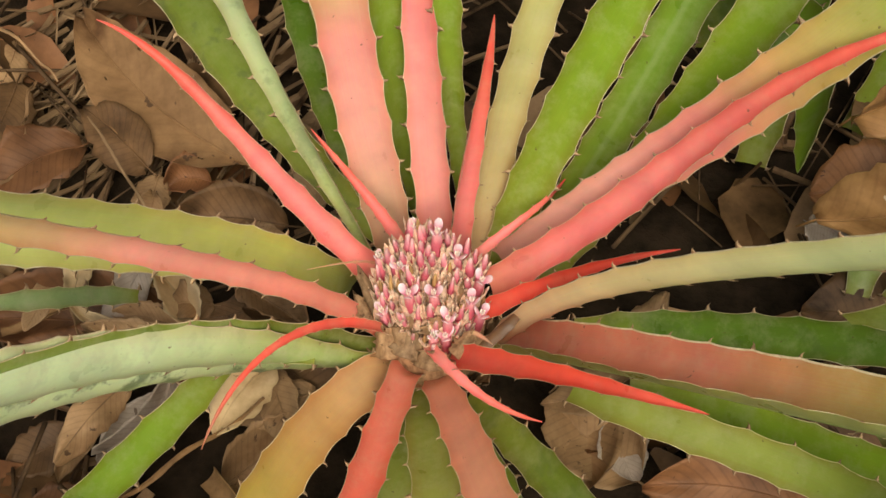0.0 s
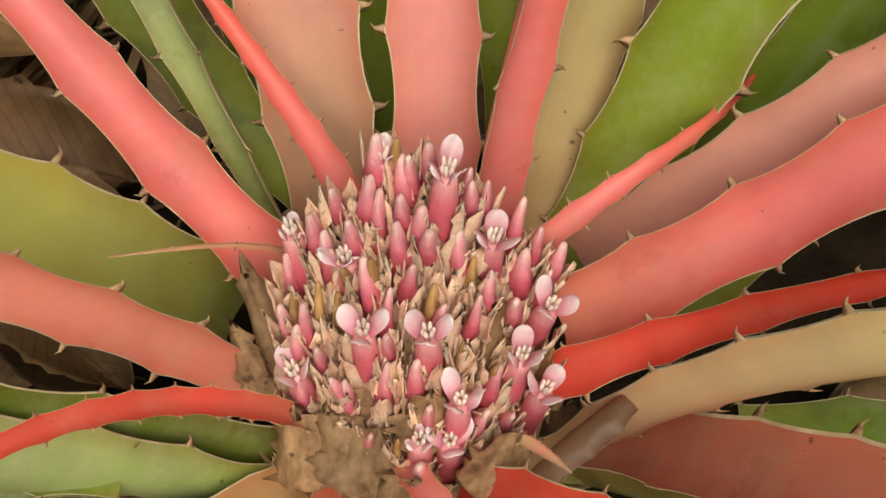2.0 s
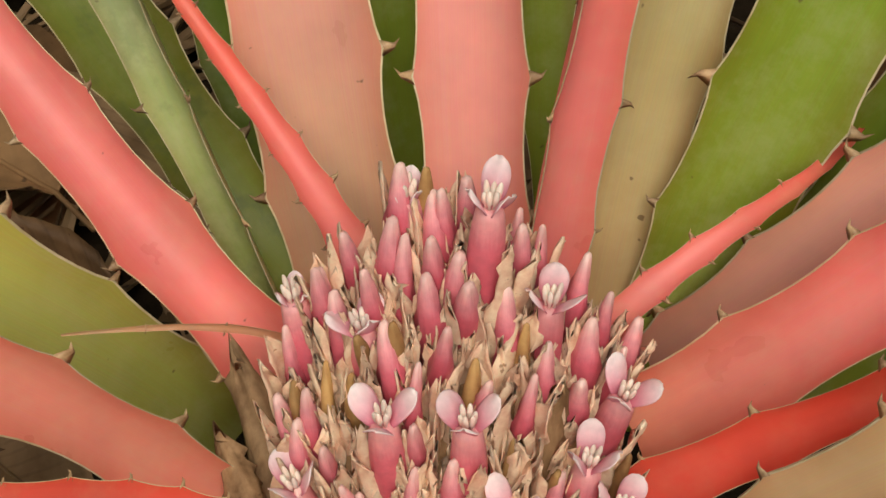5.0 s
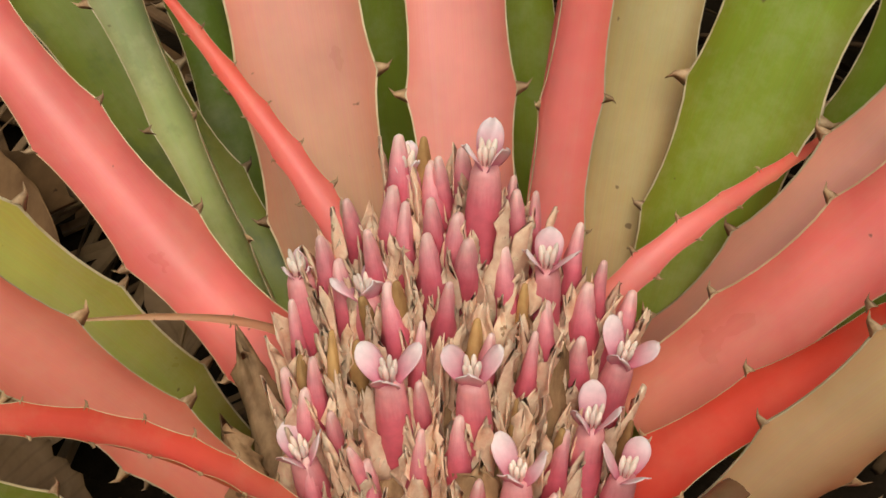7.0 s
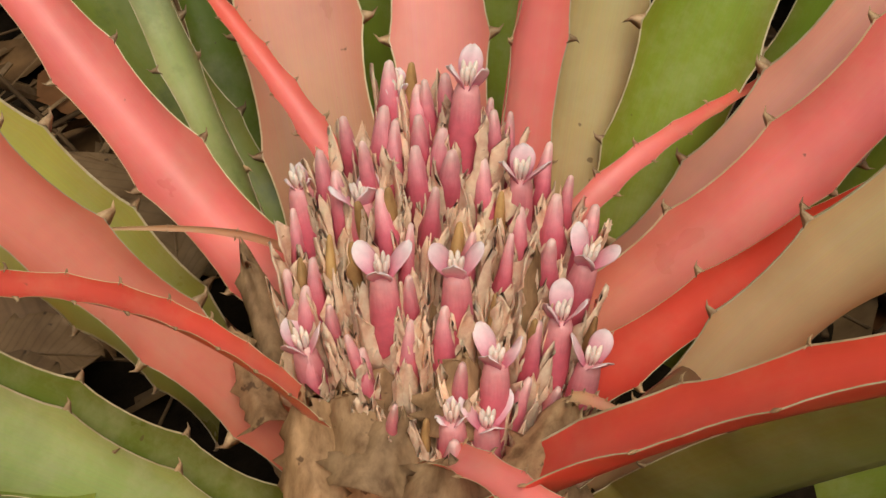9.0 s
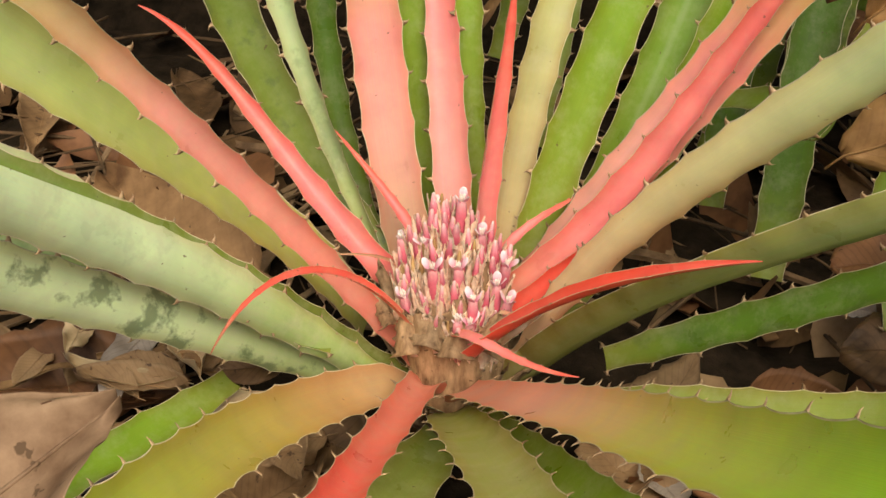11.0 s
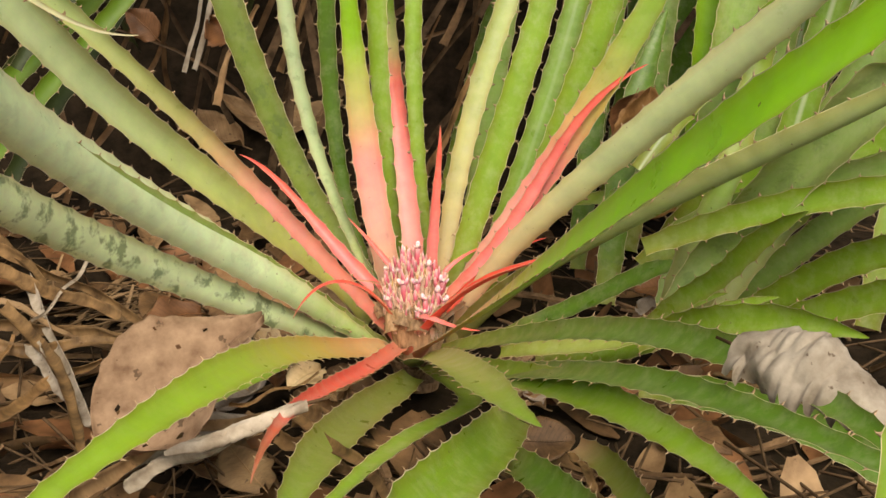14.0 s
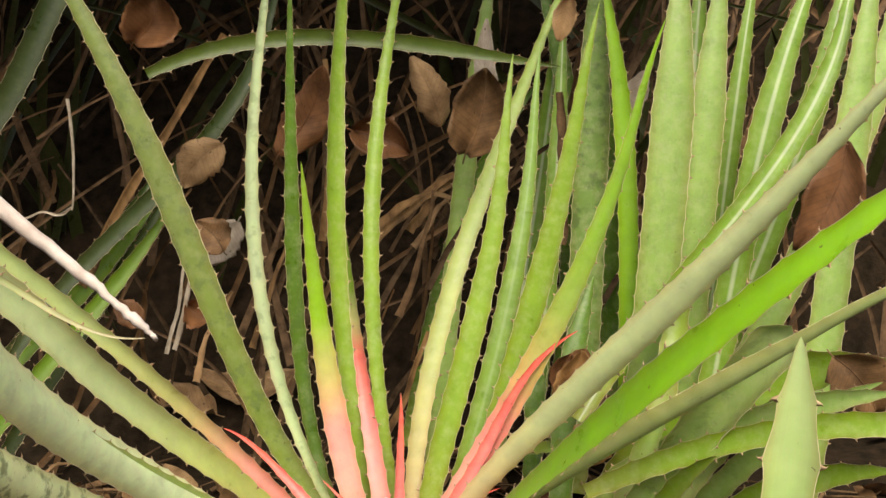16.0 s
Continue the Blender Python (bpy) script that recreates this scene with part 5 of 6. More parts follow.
def scatter_litter():
    """Small decayed leaf scraps and straw over the soil, joined, too many to count."""
    rng = np.random.default_rng(8)
    for kind, count, mat in (("leaf_scraps", 430, LITTER[0]), ("russet_scraps", 230, LITTER[1]), ("pale_scraps", 120, LITTER[2])):
        v, f = [], []
        for _ in range(count):
            x, y = spread(rng)
            if math.hypot(x, y) < (0.24 if x < 0 else 0.17):
                continue
            z = ground_z(x, y) + rng.uniform(0.002, 0.02)
            a, t1, t2 = rng.uniform(0, 6.28), rng.normal(0, 0.45), rng.normal(0, 0.45)
            ln, wd = rng.uniform(0.05, 0.16), rng.uniform(0.012, 0.036)
            m = Matrix.Translation((x, y, z)) @ Euler((t1, t2, a)).to_matrix().to_4x4()
            b = len(v)
            cu = rng.uniform(-0.3, 0.5)
            for layer in (0, 1):
                for i in range(6):
                    s = i / 5
                    w = wd * math.sin(math.pi * (0.04 + 0.92 * s)) ** 0.7
                    for q in (-1, 0, 1):
                        v.append(tuple(m @ Vector(((s - 0.5) * ln, q * w * rng.uniform(0.8, 1.1), cu * ln * (0.25 - (s - 0.5) ** 2) + 0.15 * wd * abs(q) - layer * 0.0006))))
            for i in range(5):
                for q in (0, 1):
                    c = b + i * 3 + q
                    f.append((c, c + 1, c + 4, c + 3))
                    f.append((c + 18, c + 21, c + 22, c + 19))
        ob = mesh_object(kind, v, f, [mat])
        tagged(ob, "broken dry leaf scraps covering the soil", "leaf litter", kind="stuff")
    v, f = [], []
    for _ in range(950):
        x, y = spread(rng)
        if math.hypot(x, y) < 0.24:
            continue
        a, ln = rng.uniform(0, 6.28), rng.uniform(0.08, 0.30)
        z = ground_z(x, y) + rng.uniform(0.008, 0.035)
        d = np.array([math.cos(a), math.sin(a), rng.normal(0, 0.16)])
        s = np.linspace(-0.5, 0.5, 6)[:, None]
        path = np.array([x, y, z]) + d * ln * s + np.array([0, 0, -0.08]) * ln * s * s
        tv, tf = tube_mesh(path, np.full(6, rng.uniform(0.0007, 0.0024)), 5)
        f += [tuple(i + len(v) for i in q) for q in tf]
        v += tv
    ob = mesh_object("straw", v, f, [straw_mat])
    tagged(ob, "dry brown straw and leaf shreds strewn over the soil", "straw", kind="stuff")

    # chips of dead leaf bases, flat and fibrous, and a paler heap of longer strips behind the plant
    for name, count, mat, label in (("dead_leaf_chips", 300, chip_mat, "tan fibrous chips of dead leaf bases on the soil"),
                                    ("leaf_base_strips", 230, LITTER[2], "pale tan strips of rotted leaf bases heaped on the litter")):
        v, f = [], []
        for _ in range(count):
            x, y = spread(rng)
            a, ln, wd = rng.uniform(0, 6.28), rng.uniform(0.03, 0.14), rng.uniform(0.006, 0.018)
            if mat is not chip_mat:
                x, y = rng.choice([-0.46, -0.40, -0.10, -0.27]) + rng.normal(0, 0.07), rng.choice([0.16, 0.26, 0.33]) + rng.normal(0, 0.06)
                a, ln, wd = rng.normal(1.15, 0.45), rng.uniform(0.05, 0.15), rng.uniform(0.002, 0.010)
            if math.hypot(x, y) < 0.17:
                continue
            m = Matrix.Translation((x, y, ground_z(x, y) + rng.uniform(0.004, 0.03))) @ Euler((rng.normal(0, 0.35), rng.normal(0, 0.3), a)).to_matrix().to_4x4()
            b = len(v)
            for i in range(5):
                s = i / 4
                w = wd * (1 - 0.35 * s) * rng.uniform(0.8, 1.15)
                for q, h in ((-1, 0.2), (0, 0), (1, 0.2), (0.9, -0.1), (-0.9, -0.1)):
                    v.append(tuple(m @ Vector(((s - 0.5) * ln, q * w / 2, h * w + 0.05 * ln * math.sin(3 * s + x * 9)))))
            for i in range(4):
                for q in range(5):
                    c, e = b + i * 5 + q, b + i * 5 + (q + 1) % 5
                    f.append((c, e, e + 5, c + 5))
            f += [tuple(b + q for q in range(5)), tuple(b + 20 + q for q in range(5))]
        ob = mesh_object(name, v, f, [mat], smooth=False)
        tagged(ob, label, "leaf litter", kind="stuff")


scatter_litter()

# fallen leaves, one by one
dry_leaf((-0.190, 0.177, 0.045), (-0.375, 0.311, 0.050), 0.082, (-0.10, -0.20, 0.975), 7, 0, "big walnut-brown dry leaf with a few small holes", curl=0.10, fold=0.05, holes=4, roll=0.1, crumple=0.06, ribs=0.003)
dry_leaf((-0.338, 0.183, 0.030), (-0.400, 0.114, 0.029), 0.059, (0.274, -0.252, 0.928), 1, 1, "russet dry leaf with raised ribs on the litter")
dry_leaf((-0.144, 0.130, 0.029), (-0.237, 0.123, 0.029), 0.053, (0.027, -0.321, 0.947), 0, 2, "curled brown dry leaf lying on the leaf litter")
dry_leaf((-0.259, 0.135, 0.040), (-0.272, 0.097, 0.039), 0.026, (0.256, -0.085, 0.963), 2, 3, "pale tan dry leaf lying among the litter")
dry_leaf((-0.191, -0.004, 0.050), (-0.273, -0.005, 0.050), 0.027, (0.004, -0.261, 0.965), 2, 4, "pale tan dry leaf lying among the litter")
dry_leaf((-0.106, 0.026, 0.060), (-0.153, 0.029, 0.060), 0.027, (-0.027, -0.269, 0.963), 0, 5, "curled brown dry leaf lying on the leaf litter")
dry_leaf((-0.236, 0.021, 0.019), (-0.344, -0.023, 0.020), 0.041, (0.119, -0.279, 0.953), 1, 6, "russet dry leaf with raised ribs on the litter")
dry_leaf((-0.088, -0.018, 0.030), (-0.152, -0.051, 0.029), 0.035, (0.112, -0.240, 0.964), 2, 7, "pale tan dry leaf lying among the litter")
dry_leaf((-0.205, -0.042, 0.030), (-0.235, -0.102, 0.030), 0.026, (0.220, -0.111, 0.969), 3, 8, "greyish weathered dry leaf on the litter")
dry_leaf((-0.242, -0.054, 0.030), (-0.259, -0.121, 0.030), 0.026, (0.224, -0.056, 0.973), 2, 9, "pale tan dry leaf lying among the litter")
dry_leaf((-0.259, -0.077, 0.019), (-0.304, -0.116, 0.019), 0.039, (0.181, -0.213, 0.960), 0, 10, "curled brown dry leaf lying on the leaf litter")
dry_leaf((0.161, -0.051, 0.030), (0.091, -0.012, 0.029), 0.065, (-0.114, -0.201, 0.973), 2, 11, "pale tan dry leaf lying among the litter")
dry_leaf((0.355, 0.210, 0.079), (0.272, 0.192, 0.080), 0.079, (0.069, -0.320, 0.945), 1, 12, "russet dry leaf with raised ribs on the litter")
dry_leaf((0.357, 0.081, 0.069), (0.269, 0.088, 0.070), 0.075, (-0.025, -0.316, 0.949), 0, 13, "curled brown dry leaf lying on the leaf litter")
dry_leaf((0.361, 0.333, 0.050), (0.316, 0.298, 0.050), 0.045, (0.141, -0.188, 0.972), 0, 14, "curled brown dry leaf lying on the leaf litter")
dry_leaf((-0.273, -0.145, 0.026), (-0.225, -0.124, 0.021), 0.034, (0.186, -0.182, 0.966), 1, 15, "russet dry leaf with raised ribs on the litter")
dry_leaf((-0.418, 0.241, 0.030), (-0.418, 0.160, 0.030), 0.046, (0.257, -0.001, 0.966), 0, 16, "curled brown dry leaf lying on the leaf litter")
dry_leaf((-0.220, 0.167, 0.025), (-0.257, 0.153, 0.025), 0.035, (0.117, -0.337, 0.934), 1, 17, "russet dry leaf with raised ribs on the litter")
dry_leaf((-0.255, -0.400, 0.146), (-0.122, -0.268, 0.238), 0.162, (0.151, -0.261, 0.954), 5, 18, "large tan dry leaf with small holes leaning on the litter", curl=0.12, holes=14, crumple=0.12, ribs=0.003, spade=0.5)
dry_leaf((0.277, -0.068, 0.060), (0.161, -0.070, 0.060), 0.054, (0.007, -0.520, 0.854), 1, 19, "russet dry leaf with raised ribs on the litter")
dry_leaf((0.219, 0.024, 0.050), (0.127, -0.008, 0.050), 0.033, (0.168, -0.482, 0.860), 0, 20, "curled brown dry leaf lying on the leaf litter")
dry_leaf((0.157, 0.045, 0.050), (0.083, -0.011, 0.050), 0.039, (0.274, -0.372, 0.887), 2, 21, "pale tan dry leaf lying among the litter")
dry_leaf((-0.155, -0.190, 0.067), (-0.246, -0.419, 0.125), 0.042, (0.491, 0.024, 0.871), 3, 22, "greyish weathered dry leaf on the litter")
dry_leaf((-0.103, -0.378, 0.104), (-0.175, -0.249, 0.072), 0.054, (-0.202, 0.129, 0.971), 2, 23, "pale tan dry leaf lying among the litter")
dry_leaf((-0.242, 0.082, 0.040), (-0.242, -0.033, 0.040), 0.029, (0.216, 0.004, 0.976), 3, 24, "greyish weathered dry leaf on the litter")
dry_leaf((-0.284, 0.092, 0.030), (-0.264, -0.021, 0.030), 0.027, (0.125, 0.025, 0.992), 2, 25, "pale tan dry leaf lying among the litter")
dry_leaf((-0.125, 0.061, 0.050), (-0.193, 0.020, 0.050), 0.026, (0.277, -0.458, 0.845), 0, 26, "curled brown dry leaf lying on the leaf litter")
dry_leaf((-0.115, 0.111, 0.060), (-0.201, 0.226, 0.060), 0.034, (-0.205, -0.152, 0.967), 2, 27, "pale tan dry leaf lying among the litter")
dry_leaf((0.414, 0.685, 0.100), (0.262, 0.407, 0.100), 0.074, (0.254, -0.138, 0.957), 1, 28, "russet dry leaf with raised ribs on the litter")
dry_leaf((0.397, 0.893, 0.154), (0.279, 0.740, 0.100), 0.072, (0.136, -0.425, 0.895), 1, 29, "russet dry leaf with raised ribs on the litter")
dry_leaf((-0.306, 0.920, 0.130), (-0.415, 0.898, 0.101), 0.051, (-0.047, -0.700, 0.713), 2, 30, "pale tan dry leaf lying among the litter")
dry_leaf((-0.456, 0.872, 0.068), (-0.597, 0.902, 0.107), 0.074, (0.093, -0.599, 0.795), 2, 31, "pale tan dry leaf lying among the litter")
dry_leaf((-0.267, 0.916, 0.136), (-0.510, 0.925, 0.147), 0.068, (0.009, -0.656, 0.755), 2, 32, "pale tan dry leaf lying among the litter")
dry_leaf((-0.396, 0.580, 0.040), (-0.340, 0.374, 0.040), 0.046, (0.045, 0.012, 0.999), 0, 33, "curled brown dry leaf lying on the leaf litter")
dry_leaf((-0.556, 0.620, 0.030), (-0.476, 0.370, 0.030), 0.055, (0.072, 0.023, 0.997), 2, 34, "pale tan dry leaf lying among the litter")
dry_leaf((-0.026, 0.038, 0.020), (-0.010, -0.022, 0.020), 0.034, (-0.058, -0.021, 0.998), 1, 35, "russet dry leaf with raised ribs on the litter")
dry_leaf((-0.126, 0.010, 0.020), (-0.048, -0.029, 0.020), 0.062, (-0.191, -0.390, 0.901), 0, 36, "curled brown dry leaf lying on the leaf litter")
dry_leaf((-0.142, -0.103, 0.020), (-0.092, -0.037, 0.020), 0.049, (0.342, -0.262, 0.903), 2, 37, "pale tan dry leaf lying among the litter")
dry_leaf((0.162, -0.152, 0.038), (0.135, -0.122, 0.030), 0.045, (-0.397, -0.125, 0.909), 0, 38, "curled brown dry leaf lying on the leaf litter")
dry_leaf((0.198, 0.030, 0.060), (0.265, 0.036, 0.060), 0.045, (0.048, -0.580, 0.813), 1, 39, "russet dry leaf with raised ribs on the litter")
dry_leaf((0.095, 0.009, 0.050), (0.167, 0.100, 0.050), 0.046, (0.333, -0.260, 0.906), 2, 40, "pale tan dry leaf lying among the litter")
dry_leaf((0.222, 0.281, 0.050), (0.265, 0.305, 0.050), 0.068, (0.271, -0.475, 0.837), 0, 41, "curled brown dry leaf lying on the leaf litter")
dry_leaf((0.277, 0.181, 0.060), (0.308, 0.165, 0.060), 0.032, (-0.266, -0.497, 0.826), 3, 42, "greyish weathered dry leaf on the litter")
dry_leaf((-0.497, -0.164, 0.041), (-0.599, -0.108, 0.030), 0.086, (-0.262, -0.294, 0.919), 0, 43, "curled brown dry leaf lying on the leaf litter")
dry_leaf((-0.269, 0.160, 0.040), (-0.344, 0.215, 0.040), 0.050, (-0.249, -0.335, 0.909), 0, 44, "curled brown dry leaf lying on the leaf litter")
dry_leaf((0.309, -0.122, 0.040), (0.345, -0.176, 0.054), 0.043, (-0.460, -0.089, 0.883), 0, 45, "curled brown dry leaf lying on the leaf litter")
dry_leaf((-0.179, 0.096, 0.050), (-0.136, 0.103, 0.050), 0.026, (0.078, -0.478, 0.875), 2, 46, "pale tan dry leaf lying among the litter")
dry_leaf((-0.199, 0.008, 0.050), (-0.254, 0.012, 0.049), 0.022, (-0.023, -0.250, 0.968), 2, 47, "pale tan dry leaf lying among the litter")
dry_leaf((-0.223, -0.018, 0.049), (-0.271, -0.004, 0.049), 0.018, (-0.055, -0.191, 0.980), 2, 48, "pale tan dry leaf lying among the litter")
dry_leaf((-0.316, 0.041, 0.040), (-0.321, -0.009, 0.040), 0.020, (0.241, -0.032, 0.970), 2, 49, "pale tan dry leaf lying among the litter")
dry_leaf((-0.435, 0.288, 0.029), (-0.432, 0.224, 0.030), 0.031, (0.243, 0.020, 0.970), 2, 50, "pale tan dry leaf lying among the litter")
dry_leaf((-0.264, 0.161, 0.030), (-0.263, 0.112, 0.029), 0.029, (0.181, -0.006, 0.983), 2, 51, "pale tan dry leaf lying among the litter")
dry_leaf((-0.121, 0.290, 0.030), (-0.165, 0.213, 0.030), 0.020, (0.248, -0.140, 0.959), 2, 52, "pale tan dry leaf lying among the litter")
dry_leaf((-0.133, -0.312, 0.048), (-0.210, -0.091, -0.000), 0.066, (-0.076, 0.185, 0.980), 2, 53, "pale tan dry leaf lying among the litter")
dry_leaf((0.133, -0.236, 0.089), (0.199, -0.226, 0.086), 0.056, (0.116, -0.528, 0.841), 0, 54, "curled brown dry leaf lying on the leaf litter")
dry_leaf((0.289, -0.157, 0.059), (0.368, -0.217, 0.074), 0.046, (-0.412, -0.327, 0.851), 0, 55, "curled brown dry leaf lying on the leaf litter")
rolled_leaf((0.318, -0.580, 0.370), (0.406, -0.660, 0.348), 0.023, (-0.218, -0.478, 0.851), 56, "large curled greyish dry leaf resting on green blades")

# pale torn and crumpled leaves near the plant
dry_leaf((-0.185, 0.006, 0.055), (-0.227, 0.052, 0.055), 0.030, (0.10, -0.25, 0.96), 6, 60, "pale straw-coloured torn dry leaf among the litter", curl=0.3, fold=0.35, crumple=0.3)
dry_leaf((-0.176, 0.031, 0.052), (-0.215, 0.022, 0.055), 0.032, (-0.15, -0.30, 0.94), 2, 61, "crumpled tan dry leaf among the litter", curl=0.35, fold=0.3, crumple=0.3)
dry_leaf((-0.200, 0.004, 0.050), (-0.291, 0.017, 0.052), 0.014, (0.05, -0.35, 0.93), 6, 62, "narrow pale shred of dry leaf on the litter", curl=0.25, crumple=0.35)
dry_leaf((-0.302, 0.066, 0.055), (-0.286, 0.010, 0.060), 0.022, (0.25, -0.20, 0.95), 6, 63, "pale straw-coloured torn dry leaf among the litter", curl=0.2, crumple=0.3)
dry_leaf((-0.165, 0.047, 0.070), (-0.099, 0.012, 0.075), 0.034, (0.25, -0.25, 0.93), 2, 64, "light brown dry leaf curled up at its edges", curl=0.25, fold=0.35, crumple=0.14)
dry_leaf((-0.200, 0.020, 0.022), (-0.380, 0.005, 0.024), 0.080, (0.05, -0.25, 0.965), 1, 65, "broad russet dry leaf with raised ribs", curl=0.10)
dry_leaf((-0.230, -0.035, 0.035), (-0.262, -0.112, 0.040), 0.030, (0.25, -0.20, 0.94), 2, 66, "light brown forked scrap of dry leaf", curl=0.3, crumple=0.25)
dry_leaf((-0.200, -0.020, 0.040), (-0.238, -0.100, 0.040), 0.020, (0.35, -0.10, 0.93), 3, 67, "pale grey dry leaf curled along its length", curl=0.2, fold=0.4, roll=0.5)
dry_leaf((-0.178, -0.012, 0.040), (-0.172, -0.056, 0.042), 0.032, (0.10, -0.25, 0.96), 1, 68, "small round russet dry leaf", curl=0.3)
dry_leaf((-0.124, -0.008, 0.045), (-0.150, -0.076, 0.050), 0.040, (0.20, -0.20, 0.96), 6, 69, "pale tan dry leaf with a strong midrib", curl=0.15, fold=0.25, crumple=0.15)
dry_leaf((-0.130, -0.002, 0.030), (-0.092, -0.072, 0.035), 0.034, (-0.20, -0.30, 0.93), 2, 70, "crumpled tan dry leaf among the litter", curl=0.2, fold=0.2, crumple=0.2)
dry_leaf((0.108, 0.020, 0.030), (0.122, -0.072, 0.040), 0.064, (-0.05, -0.30, 0.95), 2, 71, "light tan dry leaf lying flat on the litter", curl=0.10, fold=0.10)
dry_leaf((0.141, -0.004, 0.032), (0.158, -0.055, 0.035), 0.040, (0.10, -0.35, 0.93), 3, 72, "greyish weathered dry leaf on the litter")
rolled_leaf((-0.020, -0.515, 0.278), (-0.132, -0.556, 0.256), 0.0066, (0.15, -0.50, 0.85), 73, "pale rolled dry leaf lying under green blades")

# dead leaves caught in the blades behind
dry_leaf((0.238, 0.05, 0.245), (0.323, 0.05, 0.33), 0.060, (-0.15, -0.93, 0.33), 8, 120, "golden-brown dead leaf caught between green blades", curl=0.12, fold=0.1)
dry_leaf((0.237, 0.06, 0.33), (0.276, 0.06, 0.402), 0.052, (0.20, -0.95, 0.20), 8, 121, "golden-brown dead leaf with a torn base between green blades", curl=0.2, fold=0.25)
dry_leaf((-0.195, 0.450, 0.646), (-0.108, 0.450, 0.786), 0.074, (0.092, -0.994, -0.058), 1, 100, "russet dead leaf caught among the green blades")
dry_leaf((-0.064, 0.400, 0.684), (0.026, 0.400, 0.642), 0.067, (0.063, -0.989, 0.137), 1, 101, "russet dead leaf caught among the green blades")
dry_leaf((0.114, 0.420, 0.633), (0.155, 0.420, 0.769), 0.099, (0.014, -1.000, -0.004), 0, 102, "brown dead leaf caught among the green blades")
dry_leaf((0.072, 0.500, 0.673), (0.030, 0.500, 0.791), 0.056, (0.095, -0.995, 0.034), 2, 103, "tan dead leaf hanging among the blades")
dry_leaf((-0.389, 0.350, 0.842), (-0.347, 0.350, 0.928), 0.087, (0.236, -0.965, -0.114), 1, 104, "russet dead leaf caught among the green blades")
dry_leaf((-0.299, 0.500, 0.665), (-0.374, 0.500, 0.594), 0.071, (0.063, -0.996, -0.067), 2, 105, "tan dead leaf hanging among the blades")
dry_leaf((0.640, 0.100, 0.665), (0.572, 0.100, 0.518), 0.074, (-0.242, -0.964, 0.113), 1, 106, "russet dead leaf caught among the green blades")
dry_leaf((0.173, 0.500, 0.652), (0.158, 0.500, 0.845), 0.037, (0.032, -0.999, 0.002), 3, 107, "greyish dead leaf hanging among the blades")
dry_leaf((0.421, 0.600, 0.739), (0.394, 0.600, 0.654), 0.038, (-0.101, -0.994, 0.033), 3, 108, "greyish dead leaf hanging among the blades")
dry_leaf((0.266, 0.250, 0.342), (0.242, 0.250, 0.282), 0.038, (-0.122, -0.991, 0.049), 1, 109, "russet dead leaf caught among the green blades")
dry_leaf((0.291, 0.350, 0.872), (0.270, 0.350, 0.807), 0.034, (-0.034, -0.999, 0.011), 2, 110, "tan dead leaf hanging among the blades")
dry_leaf((-0.440, 0.400, 0.378), (-0.482, 0.400, 0.419), 0.046, (0.265, -0.924, 0.274), 1, 111, "russet dead leaf caught among the green blades")
dry_leaf((-0.309, 0.600, 0.513), (-0.369, 0.600, 0.434), 0.060, (0.070, -0.996, -0.053), 3, 112, "greyish dead leaf hanging among the blades")
dry_leaf((0.586, -0.050, 0.412), (0.641, -0.050, 0.335), 0.077, (-0.011, -1.000, -0.008), 0, 113, "brown dead leaf caught among the green blades")
dry_leaf((-0.315, 0.500, 0.477), (-0.358, 0.500, 0.533), 0.065, (0.229, -0.957, 0.178), 0, 114, "brown dead leaf caught among the green blades")
dry_leaf((-0.353, 0.500, 0.356), (-0.389, 0.500, 0.388), 0.058, (0.233, -0.938, 0.258), 1, 115, "russet dead leaf caught among the green blades")
dry_leaf((0.291, 0.300, 0.335), (0.265, 0.300, 0.284), 0.041, (-0.151, -0.985, 0.077), 1, 116, "russet dead leaf caught among the green blades")

# dry blades and stalks
dry_stalk(((-0.777, 0.388, 0.050), (-0.580, 0.258, 0.050), (-0.396, 0.108, 0.050)), 0.0211, 0, 0)
dry_stalk(((-0.111, -0.246, 0.111), (-0.017, -0.369, 0.142), (0.051, -0.507, 0.177)), 0.0151, 0, 1)
dry_stalk(((-0.228, -0.535, 0.184), (-0.207, -0.334, 0.133), (-0.116, -0.228, 0.107)), 0.0158, 2, 2)
dry_stalk(((0.197, -0.269, 0.097), (0.213, -0.345, 0.116), (0.227, -0.424, 0.136)), 0.0131, 0, 3)
dry_stalk(((-0.514, 0.010, 0.060), (-0.453, -0.072, 0.060), (-0.372, -0.186, 0.076)), 0.0223, 3, 4)
dry_stalk(((-0.730, 0.268, 0.060), (-0.580, 0.191, 0.060), (-0.427, 0.103, 0.060)), 0.0255, 0, 5)
dry_stalk(((-0.612, 0.007, 0.050), (-0.503, 0.018, 0.050), (-0.394, 0.052, 0.050)), 0.0217, 0, 6)
dry_stalk(((-0.448, -0.292, 0.093), (-0.462, -0.103, 0.050), (-0.416, -0.002, 0.050)), 0.0188, 0, 7)
dry_stalk(((-0.587, 0.087, 0.070), (-0.453, -0.062, 0.070), (-0.290, -0.370, 0.132)), 0.0192, 0, 8)
dry_stalk(((-0.693, 0.184, 0.050), (-0.582, 0.131, 0.050), (-0.451, 0.029, 0.050)), 0.0132, 2, 9)
dry_stalk(((-0.145, -0.105, 0.050), (-0.066, -0.184, 0.066), (0.002, -0.286, 0.091)), 0.0201, 0, 10)
